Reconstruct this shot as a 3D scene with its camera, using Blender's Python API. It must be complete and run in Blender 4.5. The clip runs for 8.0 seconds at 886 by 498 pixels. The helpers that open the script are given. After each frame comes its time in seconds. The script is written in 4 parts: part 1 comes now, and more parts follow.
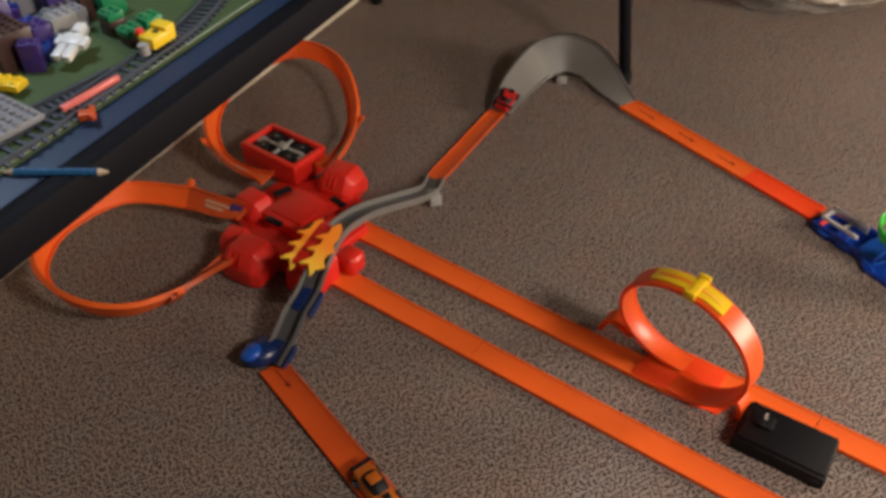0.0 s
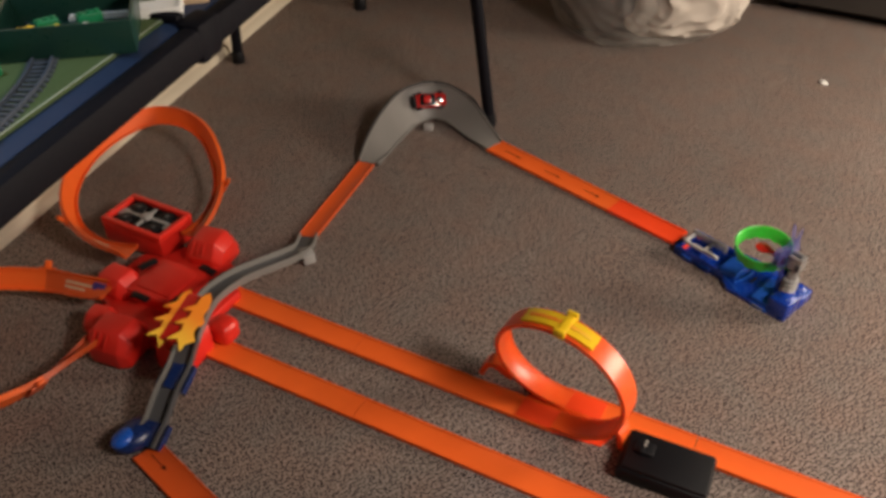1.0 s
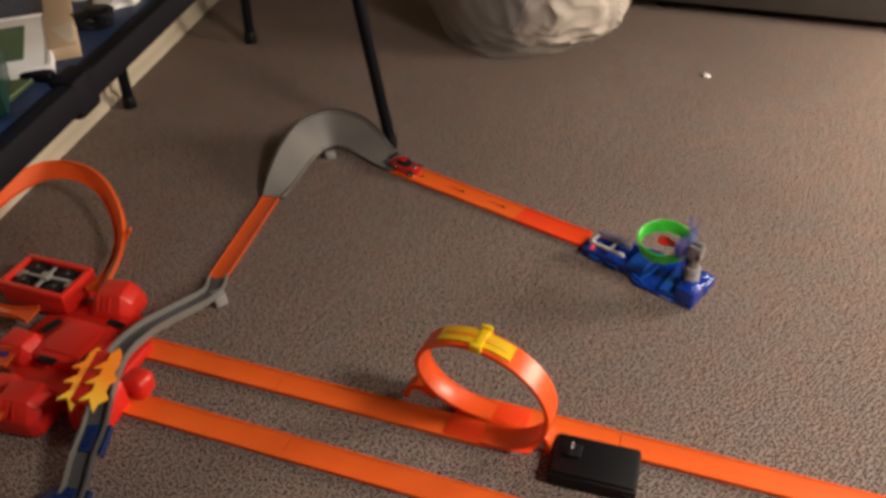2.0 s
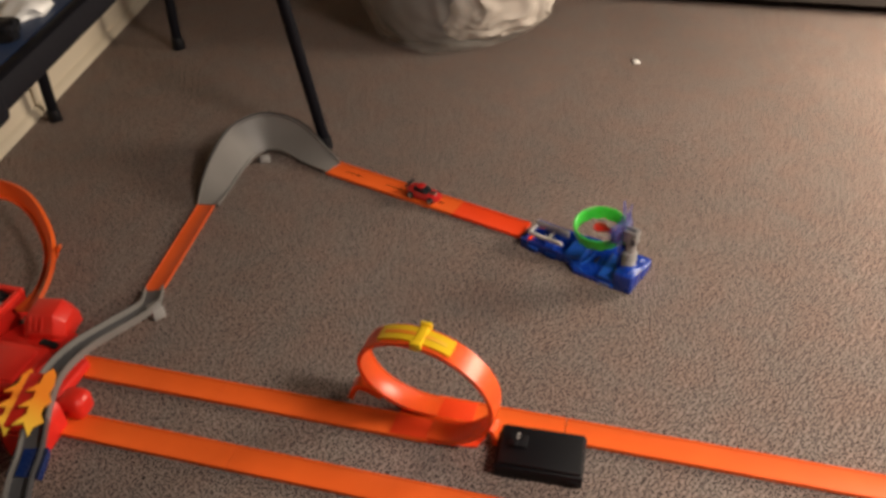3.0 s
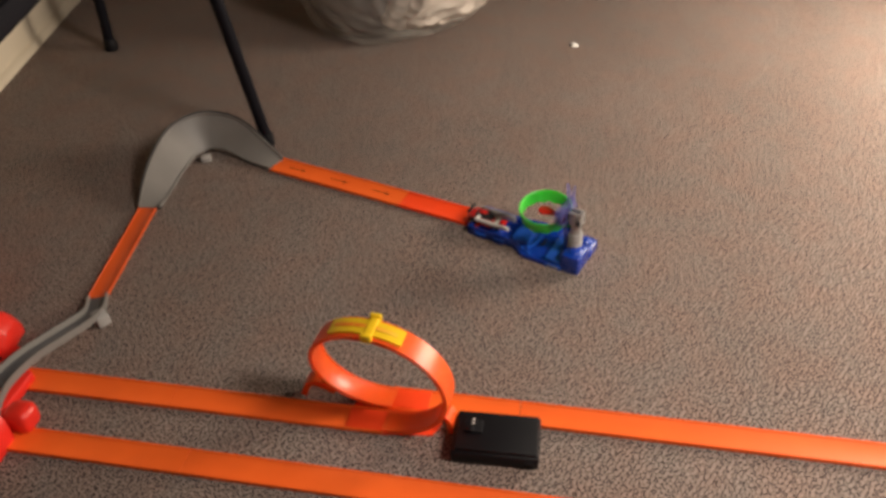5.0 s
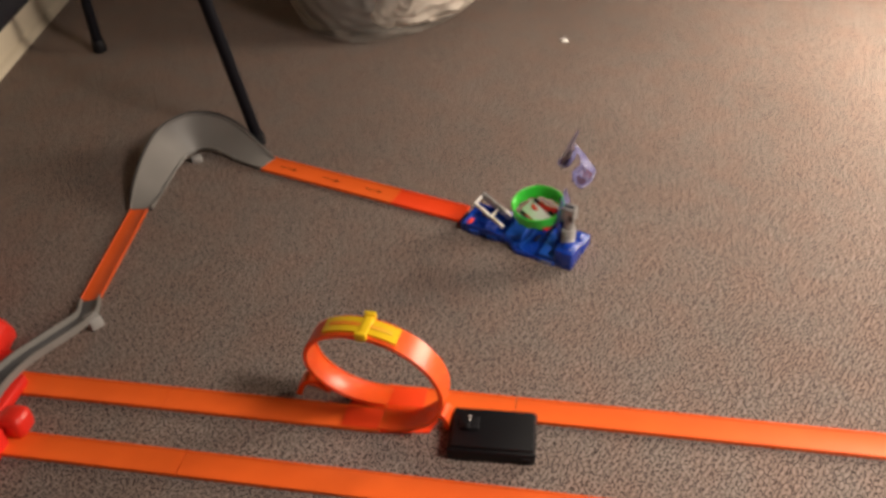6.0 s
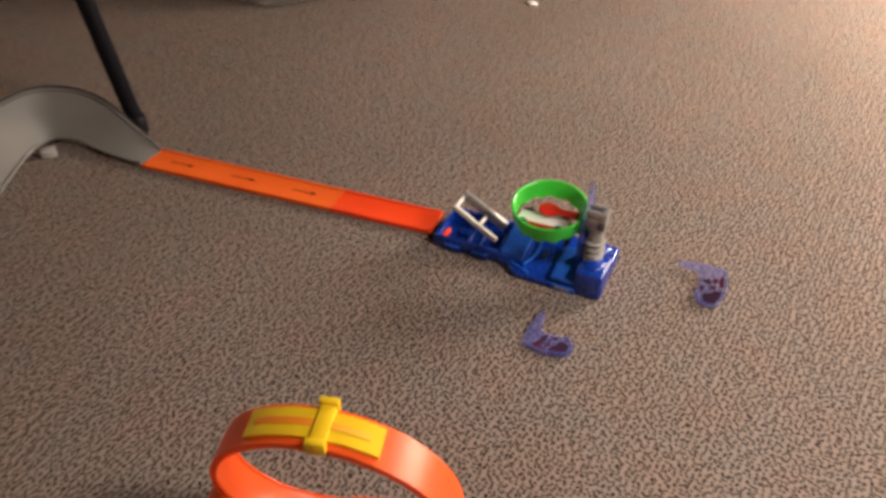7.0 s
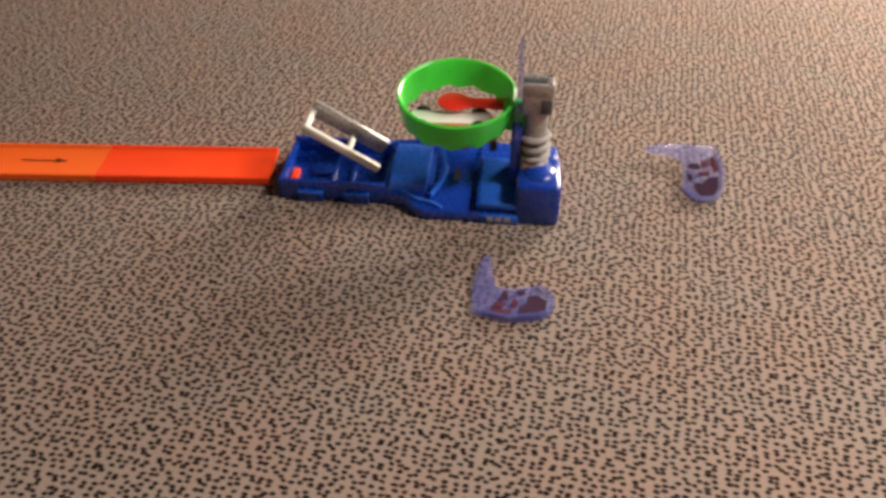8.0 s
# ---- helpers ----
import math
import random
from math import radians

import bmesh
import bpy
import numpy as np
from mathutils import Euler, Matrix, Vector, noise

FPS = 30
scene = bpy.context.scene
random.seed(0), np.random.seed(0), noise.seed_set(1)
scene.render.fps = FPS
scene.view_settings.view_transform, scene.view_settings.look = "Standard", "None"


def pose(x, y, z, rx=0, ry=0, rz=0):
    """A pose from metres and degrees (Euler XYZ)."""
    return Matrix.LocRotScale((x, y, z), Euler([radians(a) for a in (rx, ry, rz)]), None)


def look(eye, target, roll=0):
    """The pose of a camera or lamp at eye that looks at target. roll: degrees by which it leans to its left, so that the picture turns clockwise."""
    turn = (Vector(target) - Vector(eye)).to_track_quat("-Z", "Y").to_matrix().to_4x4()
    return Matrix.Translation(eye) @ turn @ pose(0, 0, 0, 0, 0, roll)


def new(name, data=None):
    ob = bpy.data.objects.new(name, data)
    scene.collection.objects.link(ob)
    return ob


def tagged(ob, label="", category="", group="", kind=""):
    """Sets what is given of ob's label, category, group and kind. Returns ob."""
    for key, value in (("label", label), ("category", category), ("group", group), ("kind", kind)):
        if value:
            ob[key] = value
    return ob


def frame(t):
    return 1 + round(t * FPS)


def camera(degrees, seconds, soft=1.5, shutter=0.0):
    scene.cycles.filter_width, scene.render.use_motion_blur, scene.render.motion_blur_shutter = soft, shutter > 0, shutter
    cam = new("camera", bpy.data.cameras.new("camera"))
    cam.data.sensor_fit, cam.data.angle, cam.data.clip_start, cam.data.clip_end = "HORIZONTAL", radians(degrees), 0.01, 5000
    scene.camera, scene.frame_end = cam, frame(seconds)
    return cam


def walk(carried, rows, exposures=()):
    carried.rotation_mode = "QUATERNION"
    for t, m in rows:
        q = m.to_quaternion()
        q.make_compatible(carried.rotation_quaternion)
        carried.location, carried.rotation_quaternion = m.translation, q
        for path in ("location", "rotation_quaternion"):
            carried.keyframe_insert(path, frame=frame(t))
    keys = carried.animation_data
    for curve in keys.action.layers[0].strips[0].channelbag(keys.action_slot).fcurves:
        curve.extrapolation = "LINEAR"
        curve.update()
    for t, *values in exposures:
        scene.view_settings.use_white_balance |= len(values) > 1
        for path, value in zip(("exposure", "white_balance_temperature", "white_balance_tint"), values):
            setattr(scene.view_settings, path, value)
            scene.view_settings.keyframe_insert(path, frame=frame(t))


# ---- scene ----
cam = camera(55.6, 8.0, soft=3.6, shutter=0.2)
PATH = [
    (0, (0.5333, 0.6684, 0.9217), (0.2132, 2.6331, -0.8432), 0.3),
    (0.5, (0.5560, 0.6804, 0.9310), (0.3064, 2.6716, -0.8166), 0.5),
    (0.7, (0.5634, 0.6836, 0.9315), (0.4257, 2.6684, -0.7423), 0.5),
    (0.8, (0.5672, 0.6851, 0.9318), (0.4774, 2.6909, -0.7201), 0.6),
    (1, (0.5746, 0.6883, 0.9323), (0.5565, 2.7645, -0.7302), 0.6),
    (1.5, (0.5826, 0.6897, 0.9416), (0.7095, 2.7856, -0.6916), -0.5),
    (2, (0.5945, 0.6883, 0.9430), (0.8212, 2.7842, -0.6796), -1.5),
    (3.5, (0.6225, 0.6856, 0.9416), (1.0526, 2.7308, -0.7036), -2.3),
    (4, (0.6251, 0.6830, 0.9403), (1.0964, 2.7148, -0.7116), -2.4),
    (4.5, (0.6265, 0.6830, 0.9403), (1.1270, 2.7015, -0.7195), -2.5),
    (6, (0.6251, 0.6843, 0.9390), (1.1589, 2.6855, -0.7315), -3.2),
    (6.1, (0.6267, 0.7016, 0.9315), (1.1705, 2.6495, -0.7026), -2.8),
    (6.2, (0.6285, 0.6939, 0.9299), (1.1937, 2.6598, -0.6750), -2.9),
    (6.3, (0.6296, 0.7103, 0.9226), (1.2254, 2.6895, -0.6546), -2.4),
    (6.4, (0.6334, 0.7193, 0.9132), (1.2477, 2.7026, -0.6518), -2.4),
    (6.5, (0.6358, 0.7375, 0.8991), (1.2680, 2.7439, -0.7302), -2.1),
    (6.6, (0.6371, 0.7931, 0.8632), (1.2533, 2.7335, -0.7539), -1.4),
    (6.7, (0.6448, 0.8443, 0.8314), (1.2641, 2.7735, -0.7978), -1.1),
    (6.8, (0.6437, 0.9194, 0.7790), (1.3097, 2.8284, -0.8558), -0.6),
    (6.9, (0.6447, 0.9947, 0.7261), (1.3587, 2.8843, -0.9108), -0.1),
    (7, (0.6481, 1.0633, 0.6717), (1.4664, 2.9765, -0.9842), 0.5),
    (7.1, (0.6548, 1.1271, 0.6105), (1.5332, 2.9909, -0.9753), 0.1),
    (7.2, (0.6615, 1.1910, 0.5493), (1.6487, 3.0428, -1.0853), -0.4),
    (7.4, (0.6722, 1.2721, 0.4575), (1.7936, 3.0187, -1.2063), 0.0),
    (7.5, (0.6891, 1.2989, 0.4160), (1.8994, 3.0187, -1.2190), 0.1),
    (7.6, (0.6935, 1.3173, 0.4083), (1.9798, 2.9587, -1.2422), -0.2),
    (7.7, (0.6945, 1.3246, 0.4050), (1.9942, 2.8836, -1.2199), -0.1),
    (7.8, (0.6955, 1.3319, 0.4017), (2.0183, 2.8655, -1.2288), 0.0),
    (7.9, (0.6965, 1.3393, 0.3983), (2.0397, 2.8610, -1.2265), 0.2),
    (8, (0.6975, 1.3466, 0.3950), (2.0861, 2.8921, -1.2675), 0.3),
]
walk(cam, [(t, look(eye, target, roll)) for t, eye, target, roll in PATH],
     exposures=[(0.0, 0.0), (2.0, 0.0), (4.0, 0.1), (6.5, 0.16), (7.0, 0.26), (7.5, 0.38), (8.0, 0.45)])

# ---- light ----
world = bpy.data.worlds.new("world")
scene.world = world
world.use_nodes = True
world.node_tree.nodes["Background"].inputs[0].default_value = (1.0, 0.86, 0.7, 1)
world.node_tree.nodes["Background"].inputs[1].default_value = 0.05


def lamp(name, kind, energy, colour, m, size=0.3, spot=60, blend=0.6):
    data = bpy.data.lights.new(name, kind)
    data.energy, data.color = energy, colour
    if kind == "AREA":
        data.shape, data.size = "DISK", size
    else:
        data.shadow_soft_size = size
    if kind == "SPOT":
        data.spot_size, data.spot_blend = radians(spot), blend
    ob = new(name, data)
    ob.matrix_basis = m
    return ob


lamp("floor_lamp", "AREA", 28, (1.0, 0.86, 0.74), look((1.75, 0.68, 1.40), (1.42, 1.08, 0)), 0.42)
# weak overhead fill, added to lift faces turned from the other lamps
lamp("ceiling_fill", "AREA", 1.5, (1.0, 0.89, 0.79), look((1.6, -0.3, 2.5), (1.3, 1.3, 0)), 0.9)
lamp("standing_lamp", "SPOT", 114, (1.0, 0.84, 0.67), look((2.5, 1.88, 0.58), (2.2, 1.87, 0)), 0.28, 172, 0.25)
lamp("table_lamp", "SPOT", 21, (0.66, 0.82, 1.0), look((-0.12, 1.25, 1.45), (0.08, 1.20, 0.6)), 0.08, 42)


# ---- materials ----
def tree(name):
    m = bpy.data.materials.new(name)
    m.use_nodes = True
    nt = m.node_tree
    return m, nt, nt.nodes["Principled BSDF"]


def node(nt, kind, **inputs):
    n = nt.nodes.new(kind)
    for k, v in inputs.items():
        n.inputs[k.replace("_", " ")].default_value = v
    return n


def plastic(name, colour, rough=0.35, vary=0.12, grain=60.0, bump=0.05, metal=0.0, coat=0.0, alpha=1.0, spec=0.5, soak=0.0):
    """Moulded stuff: blotches and scuffs at two sizes, a little relief."""
    m, nt, p = tree(name)
    co = nt.nodes.new("ShaderNodeTexCoord")
    big = node(nt, "ShaderNodeTexNoise", Scale=grain * 0.25, Detail=3.0)
    fine = node(nt, "ShaderNodeTexNoise", Scale=grain * 6, Detail=4.0)
    info = nt.nodes.new("ShaderNodeObjectInfo")
    add = node(nt, "ShaderNodeMath")
    add.operation = "ADD"
    mul = node(nt, "ShaderNodeMath")
    mul.operation, mul.inputs[1].default_value = "MULTIPLY", 0.35
    ramp = nt.nodes.new("ShaderNodeValToRGB")
    ramp.color_ramp.elements[0].position, ramp.color_ramp.elements[1].position = 0.25, 1.05
    ramp.color_ramp.elements[0].color = (*[c * (1 - vary) for c in colour], 1)
    ramp.color_ramp.elements[1].color = (*[min(1, c * (1 + vary)) for c in colour], 1)
    r2 = nt.nodes.new("ShaderNodeMapRange")
    r2.inputs["To Min"].default_value, r2.inputs["To Max"].default_value = max(0.03, rough - 0.1), rough + 0.12
    b = node(nt, "ShaderNodeBump", Strength=bump, Distance=0.0006)
    L = nt.links.new
    L(co.outputs["Object"], big.inputs["Vector"]), L(co.outputs["Object"], fine.inputs["Vector"])
    L(info.outputs["Random"], mul.inputs[0])
    L(big.outputs["Fac"], add.inputs[0]), L(mul.outputs[0], add.inputs[1])
    L(add.outputs[0], ramp.inputs["Fac"]), L(ramp.outputs["Color"], p.inputs["Base Color"])
    L(fine.outputs["Fac"], r2.inputs["Value"]), L(r2.outputs[0], p.inputs["Roughness"])
    L(fine.outputs["Fac"], b.inputs["Height"]), L(b.outputs["Normal"], p.inputs["Normal"])
    p.inputs["Metallic"].default_value = metal
    p.inputs["Coat Weight"].default_value = coat
    p.inputs["Alpha"].default_value = alpha
    p.inputs["Specular IOR Level"].default_value = spec
    # light that soaks through thin moulded plastic
    p.inputs["Subsurface Weight"].default_value = soak
    p.inputs["Subsurface Radius"].default_value = (1.0, 0.6, 0.25)
    p.inputs["Subsurface Scale"].default_value = 0.006
    return m


def carpet_material():
    m, nt, p = tree("carpet")
    L = nt.links.new
    co = nt.nodes.new("ShaderNodeTexCoord")
    mp = nt.nodes.new("ShaderNodeMapping")
    mp.vector_type = "TEXTURE"
    mp.inputs["Rotation"].default_value = (0, 0, radians(52))
    mp.inputs["Scale"].default_value = (1.28, 0.92, 1)
    warp = node(nt, "ShaderNodeTexNoise", Scale=120.0, Detail=2.0)
    mixv = nt.nodes.new("ShaderNodeMixRGB")
    mixv.blend_type, mixv.inputs[0].default_value = "LINEAR_LIGHT", 0.0013
    v = node(nt, "ShaderNodeTexVoronoi", Scale=226.0, Randomness=0.64)
    v.voronoi_dimensions = "2D"
    L(co.outputs["Object"], mp.inputs["Vector"]), L(mp.outputs[0], mixv.inputs[1]), L(co.outputs["Object"], warp.inputs["Vector"])
    L(warp.outputs["Color"], mixv.inputs[2]), L(mixv.outputs[0], v.inputs["Vector"])
    dots = nt.nodes.new("ShaderNodeValToRGB")
    e = dots.color_ramp.elements
    e[0].position, e[0].color = 0.27, (0.010, 0.006, 0.006, 1)
    e[1].position, e[1].color = 0.40, (0.315, 0.246, 0.214, 1)
    L(v.outputs["Distance"], dots.inputs["Fac"])
    fuzz = node(nt, "ShaderNodeTexNoise", Scale=700.0, Detail=3.0)
    wide = node(nt, "ShaderNodeTexNoise", Scale=2.2, Detail=4.0)
    fr = nt.nodes.new("ShaderNodeMapRange")
    fr.inputs["To Min"].default_value, fr.inputs["To Max"].default_value = 0.80, 1.18
    wr = nt.nodes.new("ShaderNodeMapRange")
    wr.inputs["To Min"].default_value, wr.inputs["To Max"].default_value = 0.80, 1.18
    L(co.outputs["Object"], fuzz.inputs["Vector"]), L(co.outputs["Object"], wide.inputs["Vector"])
    L(fuzz.outputs["Fac"], fr.inputs["Value"]), L(wide.outputs["Fac"], wr.inputs["Value"])
    m1 = nt.nodes.new("ShaderNodeMixRGB")
    m1.blend_type, m1.inputs[0].default_value = "MULTIPLY", 1
    m2 = nt.nodes.new("ShaderNodeMixRGB")
    m2.blend_type, m2.inputs[0].default_value = "MULTIPLY", 1
    L(dots.outputs["Color"], m1.inputs[1]), L(fr.outputs[0], m1.inputs[2])
    L(m1.outputs[0], m2.inputs[1]), L(wr.outputs[0], m2.inputs[2])
    # faint rosy and greyish drifts in the pile
    drift = node(nt, "ShaderNodeTexNoise", Scale=14.0, Detail=3.0)
    hue = nt.nodes.new("ShaderNodeValToRGB")
    h = hue.color_ramp.elements
    h[0].position, h[0].color = 0.35, (0.93, 0.98, 1.0, 1)
    h[1].position, h[1].color = 0.65, (1.0, 0.95, 0.93, 1)
    m3 = nt.nodes.new("ShaderNodeMixRGB")
    m3.blend_type, m3.inputs[0].default_value = "MULTIPLY", 1
    L(co.outputs["Object"], drift.inputs["Vector"]), L(drift.outputs["Fac"], hue.inputs["Fac"])
    L(m2.outputs[0], m3.inputs[1]), L(hue.outputs["Color"], m3.inputs[2])
    L(m3.outputs[0], p.inputs["Base Color"])
    b = node(nt, "ShaderNodeBump", Strength=0.12, Distance=0.0012)
    add = node(nt, "ShaderNodeMath")
    L(v.outputs["Distance"], add.inputs[0]), L(fuzz.outputs["Fac"], add.inputs[1])
    L(add.outputs[0], b.inputs["Height"]), L(b.outputs["Normal"], p.inputs["Normal"])
    p.inputs["Roughness"].default_value = 0.95
    p.inputs["Specular IOR Level"].default_value = 0.1
    return m


def clear_plastic(name, colour, see=0.6, rough=0.25, spec=0.35):
    m, nt, p = tree(name)
    p.inputs["Base Color"].default_value = (*colour, 1)
    p.inputs["Roughness"].default_value = rough
    p.inputs["Alpha"].default_value = 1 - see
    p.inputs["Specular IOR Level"].default_value = spec
    n = node(nt, "ShaderNodeTexNoise", Scale=300.0)
    b = node(nt, "ShaderNodeBump", Strength=0.15, Distance=0.001)
    nt.links.new(n.outputs["Fac"], b.inputs["Height"])
    nt.links.new(b.outputs["Normal"], p.inputs["Normal"])
    return m


CARPET = carpet_material()
ORANGE = plastic("orange_plastic", (0.95, 0.142, 0.020), 0.50, spec=0.3)
ORANGE_RED = plastic("orange_red_plastic", (0.95, 0.066, 0.012), 0.48, spec=0.3)
# darker orange for the short runs, loop ends and clips
ORANGE_DARK = plastic("darker_orange_plastic", (0.62, 0.085, 0.012), 0.42)
LOOP_ORANGE = plastic("loop_orange_plastic", (0.95, 0.115, 0.018), 0.34, soak=0.5)
RED = plastic("red_plastic", (0.72, 0.022, 0.013), 0.42, vary=0.2)
RED_BRIGHT = plastic("bright_red_plastic", (0.75, 0.030, 0.018), 0.30)
YELLOW = plastic("yellow_plastic", (0.95, 0.60, 0.018), 0.36)
def flame_material():
    """Two-coloured moulding: yellow at one end, orange at the other."""
    m = plastic("flame_plastic", (0.9, 0.3, 0.02), 0.38)
    nt = m.node_tree
    co = nt.nodes.new("ShaderNodeTexCoord")
    sep = nt.nodes.new("ShaderNodeSeparateXYZ")
    ramp = nt.nodes.new("ShaderNodeValToRGB")
    e = ramp.color_ramp.elements
    e[0].position, e[0].color = 0.05, (0.95, 0.60, 0.06, 1)
    e[1].position, e[1].color = 0.55, (0.94, 0.27, 0.025, 1)
    nt.links.new(co.outputs["Generated"], sep.inputs[0])
    nt.links.new(sep.outputs["Y"], ramp.inputs["Fac"])
    nt.links.new(ramp.outputs["Color"], nt.nodes["Principled BSDF"].inputs["Base Color"])
    return m


FLAME = flame_material()
BLUE = plastic("blue_plastic", (0.004, 0.038, 0.32), 0.26, coat=0.35)
# lighter copy of the blue, for parts that catch the light
BLUE_LIT = plastic("lit_blue_plastic", (0.015, 0.095, 0.50), 0.28)
BLUE_DARK = plastic("dark_blue_plastic", (0.008, 0.024, 0.115), 0.28, vary=0.35)
GREEN = plastic("green_plastic", (0.06, 0.66, 0.06), 0.30, coat=0.2, soak=0.5)
GREY = plastic("grey_plastic", (0.20, 0.19, 0.18), 0.40)
GREY_DEEP = plastic("deep_grey_plastic", (0.085, 0.085, 0.090), 0.38)
# for the curve's dark wall and the shadow strip under it
GREY_DARK = plastic("charcoal_wall_and_shade", (0.020, 0.019, 0.020), 0.5)
GREY_LIGHT = plastic("light_grey_plastic", (0.36, 0.35, 0.34), 0.38)
SILVER = plastic("silver_plastic", (0.38, 0.375, 0.37), 0.28, metal=0.45)
BLACK = plastic("black_plastic", (0.005, 0.005, 0.007), 0.5, spec=0.25)
ARROW_PRINT = plastic("dark_arrow_print", (0.075, 0.012, 0.006), 0.6, spec=0.2)
BLACK_PAINT = plastic("black_paint", (0.005, 0.005, 0.008), 0.65, spec=0.12)
WHITE = plastic("white_plastic", (0.74, 0.73, 0.70), 0.35)
CAR_RED = plastic("car_red_paint", (0.50, 0.020, 0.018), 0.20, coat=0.6)
CAR_ORANGE = plastic("car_orange_paint", (0.85, 0.22, 0.03), 0.15, metal=0.4, coat=0.6)
CHROME = plastic("chrome", (0.75, 0.75, 0.75), 0.14, metal=1.0)
PURPLE = clear_plastic("purple_clear_plastic", (0.14, 0.15, 0.46), 0.66)
PURPLE_DARK = plastic("purple_print", (0.030, 0.006, 0.030), 0.7, spec=0.2)
MAROON = plastic("maroon_print", (0.075, 0.012, 0.030), 0.6, spec=0.2)
BAG = clear_plastic("clear_bag_film", (0.66, 0.62, 0.57), 0.72, 0.12, 0.9)
# pale tone for the bag's lamp-lit side
BAG_LIT = plastic("lit_bag_side", (0.44, 0.40, 0.355), 0.3, vary=0.45, grain=14, bump=0.2)
BAG_STUFF = plastic("bag_contents", (0.055, 0.05, 0.052), 0.6, vary=0.6, grain=10, bump=0.3)
# invented dark brown for walls out of view, to hold down bounced light
UNSEEN_DARK = plastic("unseen_wall_dark", (0.085, 0.055, 0.036), 0.55, vary=0.25, grain=6)
WALL = plastic("cream_wall_paint", (0.62, 0.54, 0.42), 0.7, vary=0.08, grain=8)
BASEBOARD = plastic("cream_baseboard_paint", (0.66, 0.58, 0.45), 0.5, vary=0.10, grain=10)
CEILING = plastic("ceiling_paint", (0.34, 0.31, 0.27), 0.9, vary=0.04, grain=6)
TABLE_BLUE = plastic("table_blue_laminate", (0.013, 0.027, 0.066), 0.45, vary=0.18, grain=20)
GREEN_BOARD = plastic("green_board", (0.045, 0.075, 0.022), 0.7, vary=0.25, grain=40)
BOARD_EDGE = plastic("board_edge", (0.30, 0.34, 0.26), 0.6)
RAIL_GREY = plastic("rail_grey", (0.055, 0.065, 0.085), 0.4)
BRICK_GREEN = plastic("brick_green", (0.012, 0.22, 0.085), 0.3)
BRICK_BROWN = plastic("brick_brown", (0.06, 0.028, 0.024), 0.35)
BRICK_GREY = plastic("brick_grey", (0.24, 0.24, 0.26), 0.35)
BRICK_BLUE = plastic("brick_blue", (0.015, 0.05, 0.32), 0.3)
BRICK_VIOLET = plastic("brick_violet", (0.05, 0.025, 0.16), 0.35)
PINK = plastic("pink_plastic", (0.75, 0.16, 0.13), 0.35)
GREEN_BOX = plastic("dark_green_plastic", (0.010, 0.040, 0.030), 0.3)
PRINT_GREEN = plastic("printed_green", (0.02, 0.09, 0.03), 0.4, vary=0.7, grain=220)
PENCIL_BLUE = plastic("pencil_lacquer", (0.02, 0.10, 0.22), 0.25)
WOOD = plastic("sharpened_wood", (0.55, 0.40, 0.26), 0.6)
# dark tone of the box that replaces the shadow at the back
BACK_SHADE = plastic("dark_brown_shade", (0.035, 0.028, 0.024), 0.9, vary=0.2, grain=60, bump=0.3)


# ---- mesh helpers ----
K = 1.33  # metres to one unit of the plan below


def grown(m):
    """A pose of the plan, in metres."""
    m = m.copy()
    m.translation *= K
    return m


def thing(name, m, label, category, group="", kind=""):
    ob = new(name)
    ob.empty_display_size = 0.02
    ob.matrix_basis = grown(m)
    return tagged(ob, label, category, group, kind)


def finish(bm, name, material, smooth=40):
    bmesh.ops.recalc_face_normals(bm, faces=bm.faces)
    bm.transform(Matrix.Scale(K, 4))
    me = bpy.data.meshes.new(name)
    bm.to_mesh(me)
    bm.free()
    me.materials.append(material)
    for p in me.polygons:
        p.use_smooth = True
    if smooth:
        me.set_sharp_from_angle(angle=radians(smooth))
    return me


def part(name, bm, material, parent, label="", smooth=40):
    ob = new(name, finish(bm, name, material, smooth))
    ob.parent = parent
    return tagged(ob, label)


def solo(name, bm, material, label, category, m=None, kind="", smooth=40):
    ob = new(name, finish(bm, name, material, smooth))
    if m is not None:
        ob.matrix_basis = grown(m)
    return tagged(ob, label, category, "", kind)


def box(sx, sy, sz, at=(0, 0, 0), bevel=0.0, m=None, seg=2, bm=None):
    """A box with rounded edges; at is the centre of its base."""
    own = bmesh.new()
    bmesh.ops.create_cube(own, size=1, matrix=Matrix.Translation((at[0], at[1], at[2] + sz / 2)) @ Matrix.Diagonal((sx, sy, sz, 1)))
    if bevel:
        bmesh.ops.bevel(own, geom=own.edges[:], offset=bevel, segments=seg, affect="EDGES", profile=0.5)
    if m is not None:
        own.transform(m)
    return join(bm, own)


def join(bm, own):
    if bm is None:
        return own
    me = bpy.data.meshes.new("tmp")
    own.to_mesh(me)
    own.free()
    bm.from_mesh(me)
    bpy.data.meshes.remove(me)
    return bm


def cyl(r1, r2, h, at=(0, 0, 0), seg=24, m=None, bevel=0.0, bm=None):
    own = bmesh.new()
    bmesh.ops.create_cone(own, cap_ends=True, segments=seg, radius1=r1, radius2=r2, depth=h, matrix=Matrix.Translation((at[0], at[1], at[2] + h / 2)))
    if bevel:
        rim = [e for e in own.edges if abs(e.verts[0].co.z - e.verts[1].co.z) < 1e-6]
        bmesh.ops.bevel(own, geom=rim, offset=bevel, segments=2, affect="EDGES", profile=0.5)
    if m is not None:
        own.transform(m)
    return join(bm, own)


